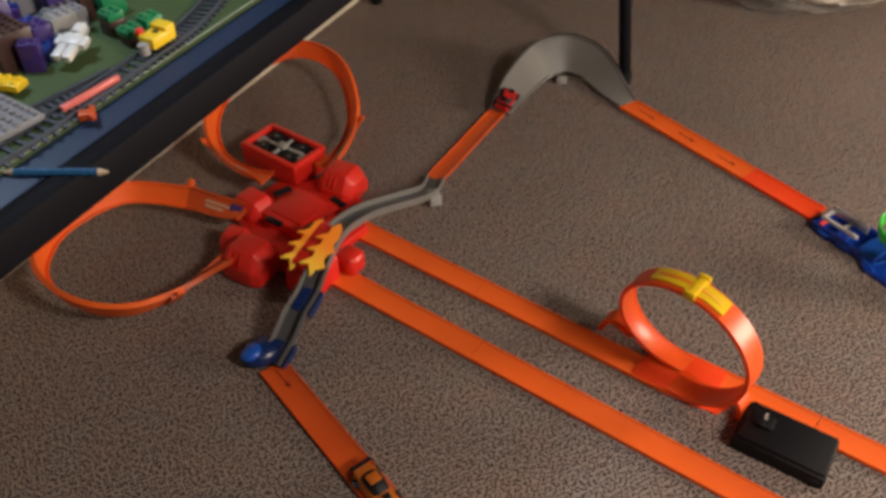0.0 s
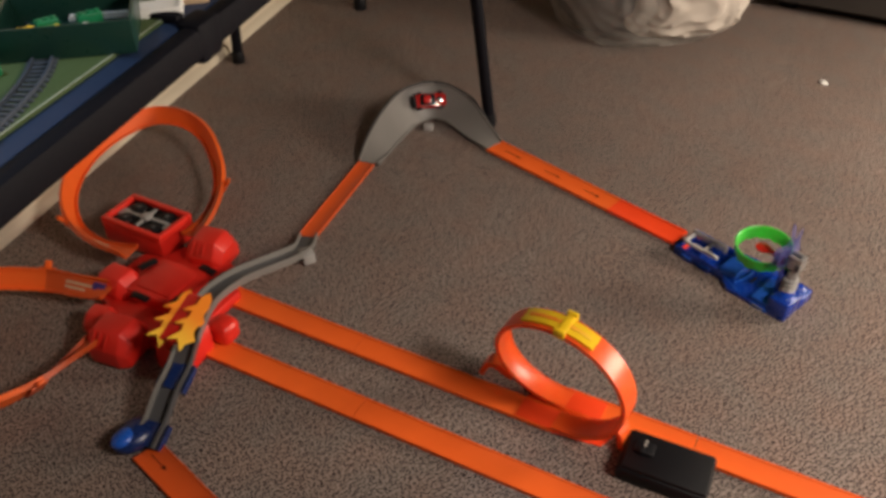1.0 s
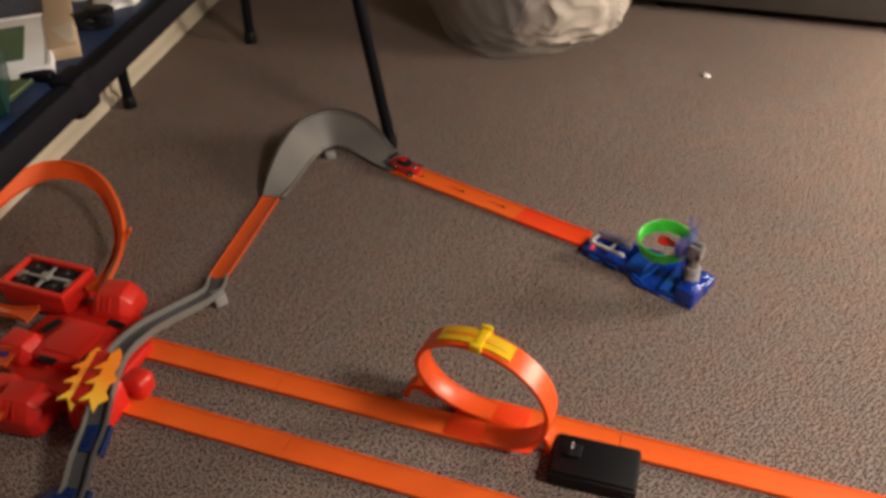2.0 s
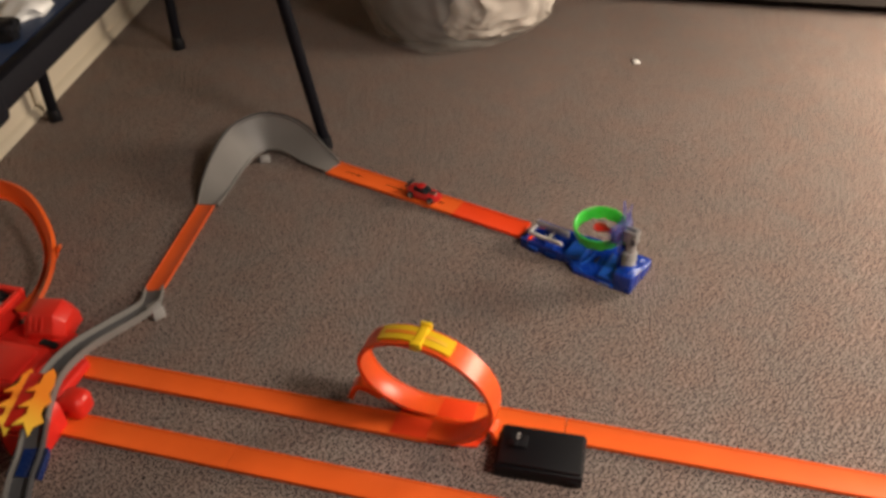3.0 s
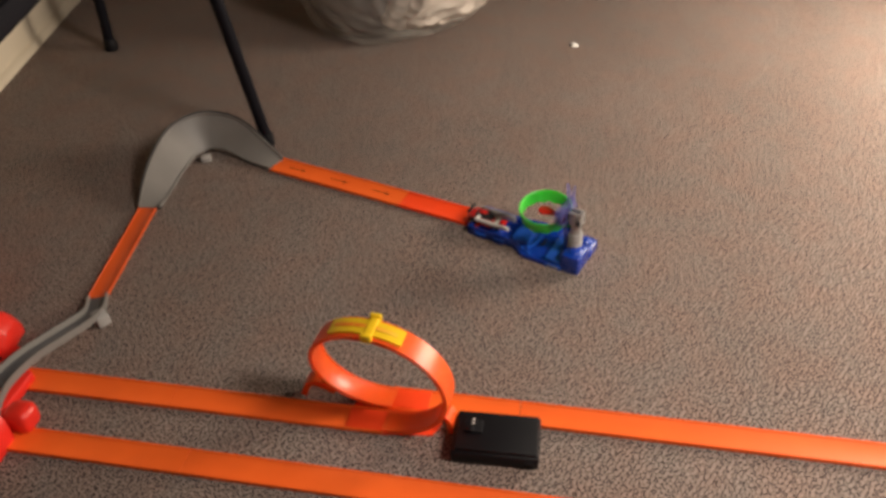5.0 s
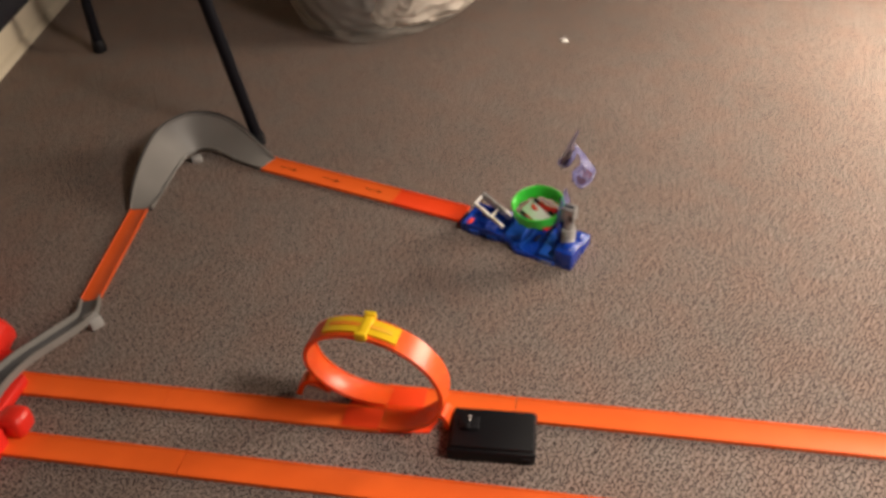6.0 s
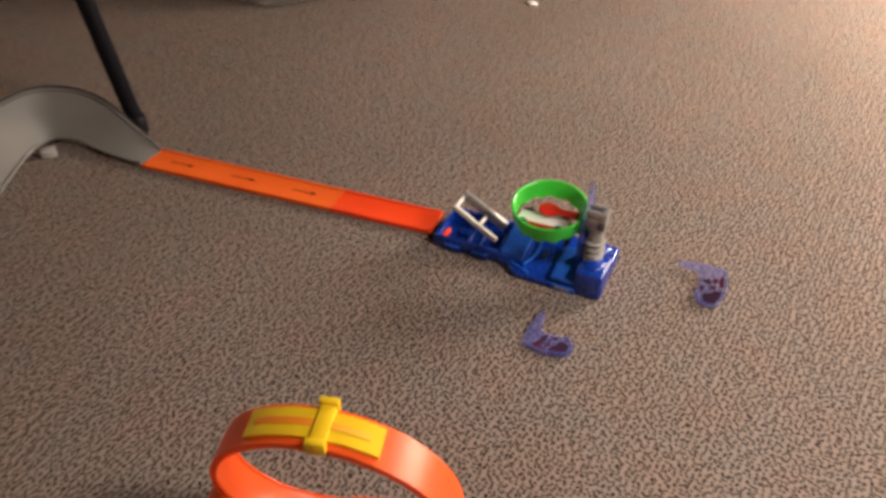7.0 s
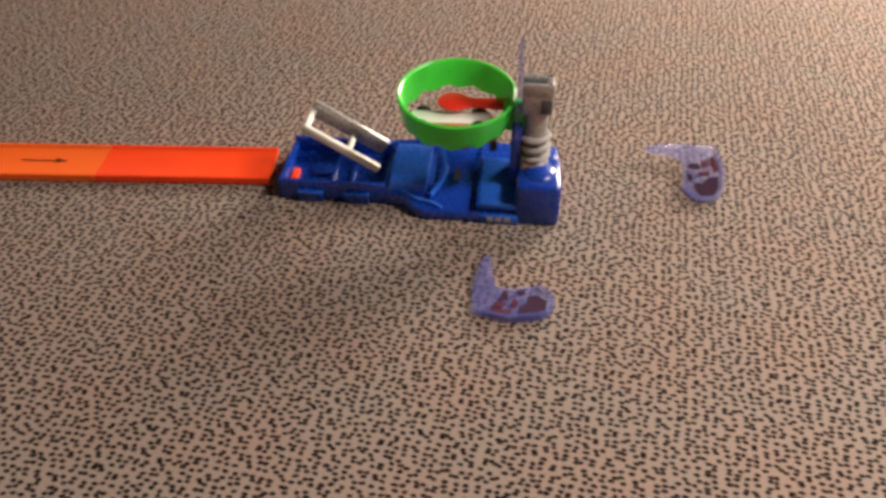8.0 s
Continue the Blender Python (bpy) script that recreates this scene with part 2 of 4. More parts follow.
def ball(r, at=(0, 0, 0), scale=(1, 1, 1), bm=None, u=16, v=10):
    own = bmesh.new()
    bmesh.ops.create_uvsphere(own, u_segments=u, v_segments=v, radius=r, matrix=Matrix.Translation(at) @ Matrix.Diagonal((*scale, 1)))
    return join(bm, own)


def sweep(profile, path, closed=False, bm=None):
    """A profile [(side, up)] carried along path [(point, side vector, up vector)]."""
    own = bmesh.new()
    rings = []
    for p, s, u in path:
        rings.append([own.verts.new(Vector(p) + Vector(s) * a + Vector(u) * b) for a, b in profile])
    n = len(profile)
    for i in range(len(rings) - (0 if closed else 1)):
        r1, r2 = rings[i], rings[(i + 1) % len(rings)]
        for k in range(n):
            own.faces.new((r1[k], r1[(k + 1) % n], r2[(k + 1) % n], r2[k]))
    if not closed:
        own.faces.new(rings[0][::-1]), own.faces.new(rings[-1])
    return join(bm, own)


def extrude(outline, z0, z1, bevel=0.0, bm=None, m=None):
    own = bmesh.new()
    f = own.faces.new([own.verts.new((x, y, z0)) for x, y in outline])
    r = bmesh.ops.extrude_face_region(own, geom=[f])
    for v in r["geom"]:
        if isinstance(v, bmesh.types.BMVert):
            v.co.z = z1
    if bevel:
        bmesh.ops.recalc_face_normals(own, faces=own.faces)
        bmesh.ops.bevel(own, geom=own.edges[:], offset=bevel, segments=2, affect="EDGES", profile=0.5)
    if m is not None:
        own.transform(m)
    return join(bm, own)


def smooth_path(points, n=8):
    """Catmull-Rom through the points."""
    P = [Vector(p) for p in points]
    P = [P[0] * 2 - P[1]] + P + [P[-1] * 2 - P[-2]]
    out = []
    for i in range(1, len(P) - 2):
        a, b, c, d = P[i - 1:i + 3]
        for k in range(n):
            t = k / n
            out.append(0.5 * ((2 * b) + (c - a) * t + (2 * a - 5 * b + 4 * c - d) * t * t + (3 * b - a - 3 * c + d) * t ** 3))
    return out + [P[-2]]


def framed(points, bank=None):
    """Adds to each point its side (to the right of the way) and up; bank: degrees, lifting the left side, point by point."""
    out = []
    for i, p in enumerate(points):
        way = (points[min(i + 1, len(points) - 1)] - points[max(i - 1, 0)]).normalized()
        side = way.cross(Vector((0, 0, 1))).normalized()
        up = side.cross(way).normalized()
        if bank:
            q = Matrix.Rotation(radians(bank[i]), 3, way)
            side, up = q @ side, q @ up
        out.append((p, side, up))
    return out


# deck with a raised lip on each side
TRACK = [(-0.0155, 0), (0.0155, 0), (0.0155, 0.0043), (0.0144, 0.0045), (0.0138, 0.0032), (0.0134, 0.003), (-0.0134, 0.003), (-0.0138, 0.0032), (-0.0144, 0.0045), (-0.0155, 0.0043)]


def straight(a, b, z=0.001, sag=0.0):
    a, b = Vector((a[0], a[1], z)), Vector((b[0], b[1], z))
    return framed([a.lerp(b, i / 8) + Vector((0, 0, sag * math.sin(math.pi * i / 8))) for i in range(9)])


def between(a, b, f):
    return (a[0] + (b[0] - a[0]) * f, a[1] + (b[1] - a[1]) * f)


def straight_track(label, a, b, cuts, mats, arrows=(), wide=1.0):
    """A run of track pieces from a to b, joined by tongues at the cuts (0 to 1), with printed arrows."""
    length = math.dist(a, b)
    turn = math.degrees(math.atan2(b[1] - a[1], b[0] - a[0]))
    t = thing("toy_track", pose(a[0], a[1], 0, 0, 0, turn), label, "toy track", "orange track runs")
    ends = [0, *cuts, 1]
    for i, (f, g) in enumerate(zip(ends, ends[1:])):
        x0, x1 = f * length + 0.0004, g * length - 0.0004
        bm = sweep([(p * wide, q) for p, q in TRACK], straight((x0, 0), (x1, 0)))
        part("track_segment", bm, mats[i % len(mats)], t)
    for x in arrows:
        bm = box(0.026, 0.0009, 0.0003, (x + 0.002, 0, 0.0041))
        extrude([(x + 0.011, 0.0024), (x + 0.018, 0), (x + 0.011, -0.0024)], 0.0041, 0.0044, bm=bm)
        part("printed_arrow", bm, ARROW_PRINT, t, "thin dark printed arrow")
    return t


# ---- the room ----
WALL_DIR = Vector((0.285, 0.9585, 0)).normalized()
WALL_IN = Vector((0.9585, -0.285, 0)).normalized()
WALL_AT = Vector((-0.0656, 1.763, 0))
WALL_TURN = math.degrees(math.atan2(WALL_DIR.y, WALL_DIR.x))


def room_point(along, out, z=0.0):
    p = WALL_AT + WALL_DIR * along + WALL_IN * out
    return (p.x, p.y, z)


def room(along, out, z=0.0, turn=0.0):
    return pose(*room_point(along, out, z), 0, 0, WALL_TURN + turn)


def build_room():
    bm = bmesh.new()
    bmesh.ops.create_grid(bm, x_segments=1, y_segments=1, size=1, matrix=Matrix.Diagonal((2.3, 2.0, 1, 1)))
    solo("floor", bm, CARPET, "brown speckled loop-pile carpet", "carpet", room(-0.2, 1.95), "structure")
    solo("wall_west", box(4.6, 0.1, 2.5, (0, 0.05, 0)), WALL, "plain cream painted wall", "wall", room(-0.2, 0), "structure")
    # these three walls are never in view; their dark tone limits the bounce
    solo("wall_east", box(4.6, 0.1, 2.5, (0, -0.05, 0)), UNSEEN_DARK, "plain wall out of view, made dark to cut bounced light", "wall", room(-0.2, 3.9), "structure")
    solo("wall_north", box(0.1, 3.9, 2.5, (0.05, 0, 0)), UNSEEN_DARK, "plain wall out of view, made dark to cut bounced light", "wall", room(2.1, 1.95), "structure")
    solo("wall_south", box(0.1, 3.9, 2.5, (-0.05, 0, 0)), UNSEEN_DARK, "plain wall out of view, made dark to cut bounced light", "wall", room(-2.5, 1.95), "structure")
    solo("ceiling", box(4.6, 3.9, 0.1, (0, 0, 2.5)), CEILING, "plain dull beige ceiling", "ceiling", room(-0.2, 1.95), "structure")
    for i, (a, b) in enumerate(((-2.49, 0.215), (0.222, 2.09))):
        bm = sweep([(0, 0), (0.020, 0), (0.0195, 0.008), (0.016, 0.013), (0.0105, 0.015), (0.009, 0.0165), (0.009, 0.085), (0.006, 0.092), (0, 0.095)],
                   [((a, 0, 0), (0, -1, 0), (0, 0, 1)), ((b, 0, 0), (0, -1, 0), (0, 0, 1))])
        solo("baseboard_%d" % (i + 1), bm, BASEBOARD, "cream painted wooden baseboard along the wall", "baseboard", room(0, 0, 0.0), "structure")


# ---- the table ----
T_DIR = Vector((0.274, 0.9617, 0)).normalized()
T_TURN = math.degrees(math.atan2(T_DIR.y, T_DIR.x))
T_TOP = 0.4535


def on_table(x, y, z=0.0, turn=0.0):
    return pose(x + 0.0075, y - 0.0065, T_TOP + z, 0, 0, turn)


def tube(a, b, r, bm=None, seg=12):
    a, b = Vector(a), Vector(b)
    m = Matrix.Translation(a) @ (b - a).to_track_quat("Z", "Y").to_matrix().to_4x4()
    return cyl(r, r, (b - a).length, seg=seg, m=m, bm=bm)


def build_table():
    t = thing("play_table", pose(0.1612, 0.7388, 0, 0, 0, T_TURN), "low dark blue play table with a black rim against the wall", "table")
    # local: x along the edge, y towards the wall
    part("tabletop", box(1.80, 0.44, 0.018, (0.22, 0.232, 0.4355), 0.002), TABLE_BLUE, t, "dark blue laminate top")
    part("rim", box(1.81, 0.014, 0.023, (0.22, 0.004, 0.432), 0.004), BLACK_PAINT, t, "black rounded rim")
    part("rim", box(0.012, 0.44, 0.025, (1.125, 0.232, 0.430), 0.004), BLACK_PAINT, t, "black rounded rim")
    part("apron", box(1.74, 0.012, 0.024, (0.22, 0.03, 0.412), 0.002), BLACK_PAINT, t, "black apron board")
    for (x0, y0), (x1, y1) in (((1.035, -0.0517), (1.020, 0.0043)), ((1.117, 0.444), (1.105, 0.418)), ((-0.64, -0.03), (-0.62, 0.02)), ((-0.64, 0.45), (-0.62, 0.42))):
        leg = part("leg", tube((x0, y0, 0.014), (x1, y1, 0.432), 0.0095), BLACK_PAINT, t, "black steel tube leg")
        part("rubber_foot", cyl(0.0125, 0.011, 0.022, (x0, y0, 0), 16, bevel=0.002), BLACK, leg)
    clamp = part("clamp", box(0.030, 0.020, 0.030, (0.352, 0.006, 0.4275), 0.004), BLACK_PAINT, t, "black clamp on the table edge")
    part("clamp_arm", box(0.010, 0.030, 0.006, (0.346, 0.030, 0.4545), 0.002), BLACK_PAINT, clamp)
    return t


# ---- the track ----
A1 = ((0.149, 1.2985), (0.549, 1.1000))
A2 = ((0.561, 1.1320), (1.62, 0.6035))
B = ((0.150, 1.2070), (1.45, 0.5600))
FRONT = ((0.127, 1.0535), (0.345, 0.8565))
SHORT = ((0.2400, 1.4100), (0.3055, 1.5950))
LAST = ((0.500, 1.651), (0.746, 1.4205))


def build_tracks():
    straight_track("long orange plastic toy track lying on the carpet", *A1, [0.45], [ORANGE, ORANGE])
    straight_track("orange plastic toy track leading out of the loop", *A2, [0.12, 0.46], [ORANGE, ORANGE, ORANGE_RED])
    straight_track("long orange plastic toy track beside another", *B, [0.145, 0.43, 0.8], [ORANGE, ORANGE])
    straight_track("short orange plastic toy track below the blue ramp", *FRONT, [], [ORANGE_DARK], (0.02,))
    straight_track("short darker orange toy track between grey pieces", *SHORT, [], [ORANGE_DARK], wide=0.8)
    straight_track("orange toy track with printed arrows before the launcher", *LAST, [0.675], [ORANGE, ORANGE_RED], (0.037, 0.113, 0.186), 1.17)


CURVE = smooth_path([(0.3085, 1.594, 0.003), (0.3215, 1.640, 0.008), (0.342, 1.690, 0.018), (0.368, 1.728, 0.027), (0.405, 1.742, 0.030), (0.443, 1.724, 0.026), (0.473, 1.686, 0.013), (0.499, 1.650, 0.003)], 6)


def curve_bank():
    n = len(CURVE)
    return [52 * math.sin(math.pi * min(1, max(0, (i / (n - 1)))) ) ** 0.7 for i in range(n)]


def build_curve():
    t = thing("banked_curve", pose(0, 0, 0), "grey banked plastic curve track standing by a table leg", "toy track")
    path = framed(CURVE, curve_bank())
    n = len(path)
    wide = [0.76 + 0.66 * math.sin(math.pi * i / (n - 1)) for i in range(n)]
    own = bmesh.new()
    prof = [(-0.0205, 0), (0.0205, 0), (0.0210, 0.005), (0.0193, 0.0055), (0.0185, 0.002), (-0.0185, 0.002), (-0.0193, 0.0055), (-0.0210, 0.005)]
    rings = [[own.verts.new(p + s * (a * w) + u * b) for a, b in prof] for (p, s, u), w in zip(path, wide)]
    k = len(prof)
    for r1, r2 in zip(rings, rings[1:]):
        for j in range(k):
            own.faces.new((r1[j], r1[(j + 1) % k], r2[(j + 1) % k], r2[j]))
    own.faces.new(rings[0][::-1]), own.faces.new(rings[-1])
    part("curve_deck", own, GREY, t)
    # dark outer wall, and a dark strip for the shadow below the inner edge
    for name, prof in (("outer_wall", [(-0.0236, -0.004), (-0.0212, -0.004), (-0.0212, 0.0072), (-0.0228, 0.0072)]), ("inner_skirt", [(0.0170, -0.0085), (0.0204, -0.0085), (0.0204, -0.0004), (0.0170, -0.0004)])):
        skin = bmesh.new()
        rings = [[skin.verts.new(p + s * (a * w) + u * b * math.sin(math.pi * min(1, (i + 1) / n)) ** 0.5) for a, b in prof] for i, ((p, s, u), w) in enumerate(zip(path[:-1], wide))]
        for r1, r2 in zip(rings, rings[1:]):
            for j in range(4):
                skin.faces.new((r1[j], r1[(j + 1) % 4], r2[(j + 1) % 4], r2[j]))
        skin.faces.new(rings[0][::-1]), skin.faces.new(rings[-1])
        part(name, skin, GREY_DARK, t, "dark rim strip of the curve, wall outside and shade inside")
    part("foot_clip", box(0.016, 0.012, 0.010, (0.396, 1.702, 0), 0.002), GREY_LIGHT, t, "light grey foot clip")
    return t


S_PATH = smooth_path([(0.243, 1.409, 0.003), (0.2405, 1.378, 0.007), (0.2300, 1.3490, 0.018), (0.2070, 1.3150, 0.030), (0.1800, 1.2720, 0.045), (0.1600, 1.2300, 0.052), (0.1535, 1.1900, 0.053), (0.1510, 1.1560, 0.048), (0.1490, 1.1280, 0.042), (0.1410, 1.1028, 0.032), (0.1345, 1.0768, 0.018), (0.1265, 1.0558, 0.006)], 5)


def build_s_track():
    t = thing("curved_ramp", pose(0, 0, 0), "grey and blue plastic ramp arching over the tracks", "toy track")
    floor_ = [(-0.0098, 0), (0.0098, 0), (0.0098, 0.0018), (-0.0098, 0.0018)]
    f = framed(S_PATH)
    n = len(f)
    cut = int(n * 0.62)
    for rows, deck in ((f[:cut + 1], GREY_DEEP), (f[cut:], GREY_DEEP)):
        d = part("ramp_deck", sweep(floor_, rows), deck, t, "dark grey ramp deck")
        for sd in (-1, 1):
            wall = [(sd * 0.0096, -0.001), (sd * 0.0120, -0.001), (sd * 0.0126, 0.0085), (sd * 0.0106, 0.0088)]
            part("side_wall", sweep(wall[::sd], rows), GREY_DEEP if rows[0] is f[cut] and sd < 0 else GREY, d)
    low = d
    for a, b, w in ((0.71, 0.79, 0.0085), (0.90, 0.99, 0.0090)):
        rows = f[int(n * a):int(n * b) + 1]
        part("blue_insert", sweep([(-w, 0.0016), (w, 0.0016), (w * 0.8, 0.0050), (0, 0.0036), (-w * 0.8, 0.0050)], rows), BLUE_DARK, low, "dark blue insert in the ramp")
        part("blue_carrier", sweep([(-0.0150, -0.008), (0.0150, -0.008), (0.0165, 0.004), (0.0130, 0.002), (0.0120, -0.0012), (-0.0120, -0.0012), (-0.0130, 0.002), (-0.0165, 0.004)], rows), BLUE_DARK, low, "dark blue carrier")
    shell = ball(0.020, (0, 0, 0.010), (1.35, 0.95, 0.62))
    shell.transform(pose(0.114, 1.068, 0, 0, 0, 52))
    scoop = part("blue_scoop", shell, BLUE_DARK, t, "shiny dark blue spoon-shaped scoop at the ramp's foot")
    # pale highlight along the scoop's slide, shaped as a lighter blob
    sheen = ball(0.013, (0, 0, 0.0165), (1.25, 0.85, 0.50))
    sheen.transform(pose(0.107, 1.059, 0, 0, 0, 52))
    part("scoop_slide", sheen, BLUE_LIT, scoop, "lighter blue slide, a highlight put in as colour")
    part("foot_clip", box(0.016, 0.018, 0.016, (0, 0, 0), 0.0012, pose(0.248, 1.364, 0, 0, 0, 30)), GREY_LIGHT, t, "light grey foot clip")
    return t


LOOP_TWIST = 0.10


def build_loop():
    """A helix one track width wide, with its clip, base and feet."""
    a, nrm, r = Vector((0.895, -0.446, 0)), Vector((0.446, 0.895, 0)), 0.0724
    a, nrm = (a * math.cos(LOOP_TWIST) - nrm * math.sin(LOOP_TWIST)).normalized(), (nrm * math.cos(LOOP_TWIST) + a * math.sin(LOOP_TWIST)).normalized()
    t = thing("toy_loop", pose(0, 0, 0), "glossy orange plastic loop with a yellow clip on top", "toy loop")
    c = Vector((0.5485, 1.1015, 0.0750))
    pts = []
    n = 72
    for i in range(n + 1):
        th = 2 * math.pi * i / n
        out = a * math.sin(th) - Vector((0, 0, 1)) * math.cos(th)
        f = i / n
        stretch = a * (0.004 * math.sin(th))
        pts.append((c + out * r + stretch + nrm * (0.032 * f - 0.010 * math.sin(math.pi * f) - 0.007 * (1 - math.cos(th))), nrm, -out))
    part("loop_band", sweep([(p * 0.90, q) for p, q in TRACK], pts), LOOP_ORANGE, t)
    # yellow clip over the crown
    def arc(f0, f1, w, lift, h):
        prof = [(-w, lift), (w, lift), (w, lift + h), (-w, lift + h)]
        return sweep(prof, [pts[int(n * (f0 + (f1 - f0) * k / 10))] for k in range(11)])
    clip = part("top_clip", arc(0.435, 0.605, 0.0098, -0.0028, 0.0022), YELLOW, t, "bright yellow top clip")
    part("clip_groove", arc(0.445, 0.595, 0.0022, -0.0034, 0.0012), FLAME, clip, "darker groove")
    p, s, u = pts[int(n * 0.512)]
    way = s.cross(u).normalized()
    m = Matrix((s, way, u)).transposed().to_4x4()
    m.translation = p
    part("clip_band", box(0.032, 0.010, 0.009, (0, 0, -0.0045), 0.002, m), YELLOW, clip)
    for sd in (-1, 1):
        part("clip_hook", box(0.005, 0.012, 0.009, (sd * 0.0145, 0, -0.0068), 0.0015, m), YELLOW, clip)
    # feet that straddle the run
    for k, (x, y, tx, ty) in enumerate(((0.476, 1.171, 0.506, 1.157), (0.614, 1.072, 0.600, 1.083))):
        bow = smooth_path([(x, y, 0.004), (x + (tx - x) * 0.3, y + (ty - y) * 0.3, 0.022), (tx, ty, 0.012)], 6)
        part("loop_foot", sweep([(-0.009, 0), (0.009, 0), (0.009, 0.006), (-0.009, 0.006)], framed(bow)), LOOP_ORANGE, t, "arched orange foot")
    for x, y in ((0.532, 1.1085), (0.580, 1.1227)):
        part("connector", box(0.046, 0.0262, 0.0012, (0, 0, 0.0042), 0.0004, pose(x, y, 0, 0, 0, -26.4)), ORANGE_RED, t, "red-orange connector plate")
    part("base_plate", extrude([(0.505, 1.126), (0.540, 1.088), (0.592, 1.070), (0.606, 1.082), (0.590, 1.122), (0.54, 1.150)], 0.0, 0.0012), ORANGE_RED, t, "thin red-orange base plate")
    return t


def build_battery_box():
    t = thing("battery_box", pose(0.6515, 1.0380, 0, 0, 0, -24.2), "flat black plastic battery box beside the loop track", "battery box")
    part("case", box(0.090, 0.055, 0.017, (0, 0, 0.0), 0.003), BLACK, t)
    part("lid", box(0.084, 0.050, 0.005, (0.001, 0.0, 0.0165), 0.002), BLACK, t)
    sw = part("switch_plate", box(0.020, 0.016, 0.003, (-0.024, 0.004, 0.0212), 0.0012), BLACK, t)
    part("slider", box(0.006, 0.008, 0.003, (-0.026, -0.002, 0.0238), 0.001), BLACK, sw)
    for x in (0.0065, 0.0115):
        part("screw", cyl(0.0013, 0.0013, 0.0006, (-0.024, x, 0.0241), 8), WHITE, t, "tiny bright screw")
    part("latch", box(0.010, 0.003, 0.008, (0.035, -0.0275, 0.004), 0.001), BLACK, t)
    return t


# ---- the crossing hub ----
def drum(w, d, h, m, bm=None):
    """A housing with a rounded back."""
    prof = [(-d / 2, 0), (d / 2, 0)]
    prof += [(d / 2 * math.cos(k * math.pi / 10), h * 0.45 + h * 0.55 * math.sin(k * math.pi / 10)) for k in range(11)]
    own = sweep(prof, [((x, 0, 0), (0, 1, 0), (0, 0, 1)) for x in (-w / 2, w / 2)])
    bmesh.ops.recalc_face_normals(own, faces=own.faces)
    bmesh.ops.bevel(own, geom=[e for e in own.edges if abs(e.verts[0].co.x - e.verts[1].co.x) < 1e-6], offset=0.004, segments=2, affect="EDGES")
    own.transform(m)
    return join(bm, own)


def block(w, d, h, m):
    """A housing with slanted shoulders and chamfered ends."""
    prof = [(-0.5, 0.0), (0.5, 0.0), (0.5, 0.52), (0.27, 1.0), (-0.27, 1.0), (-0.5, 0.52)]
    own = bmesh.new()
    rings = [[own.verts.new((x * w, y * d * k, z * h * q)) for y, z in prof] for x, k, q in ((-0.5, 0.78, 0.66), (-0.30, 1.0, 1.0), (0.30, 1.0, 1.0), (0.5, 0.78, 0.66))]
    for r1, r2 in zip(rings, rings[1:]):
        for k in range(6):
            own.faces.new((r1[k], r1[(k + 1) % 6], r2[(k + 1) % 6], r2[k]))
    own.faces.new(rings[0][::-1]), own.faces.new(rings[-1])
    bmesh.ops.recalc_face_normals(own, faces=own.faces)
    bmesh.ops.bevel(own, geom=own.edges[:], offset=0.0013, segments=2, affect="EDGES", profile=0.5)
    own.transform(m)
    return own


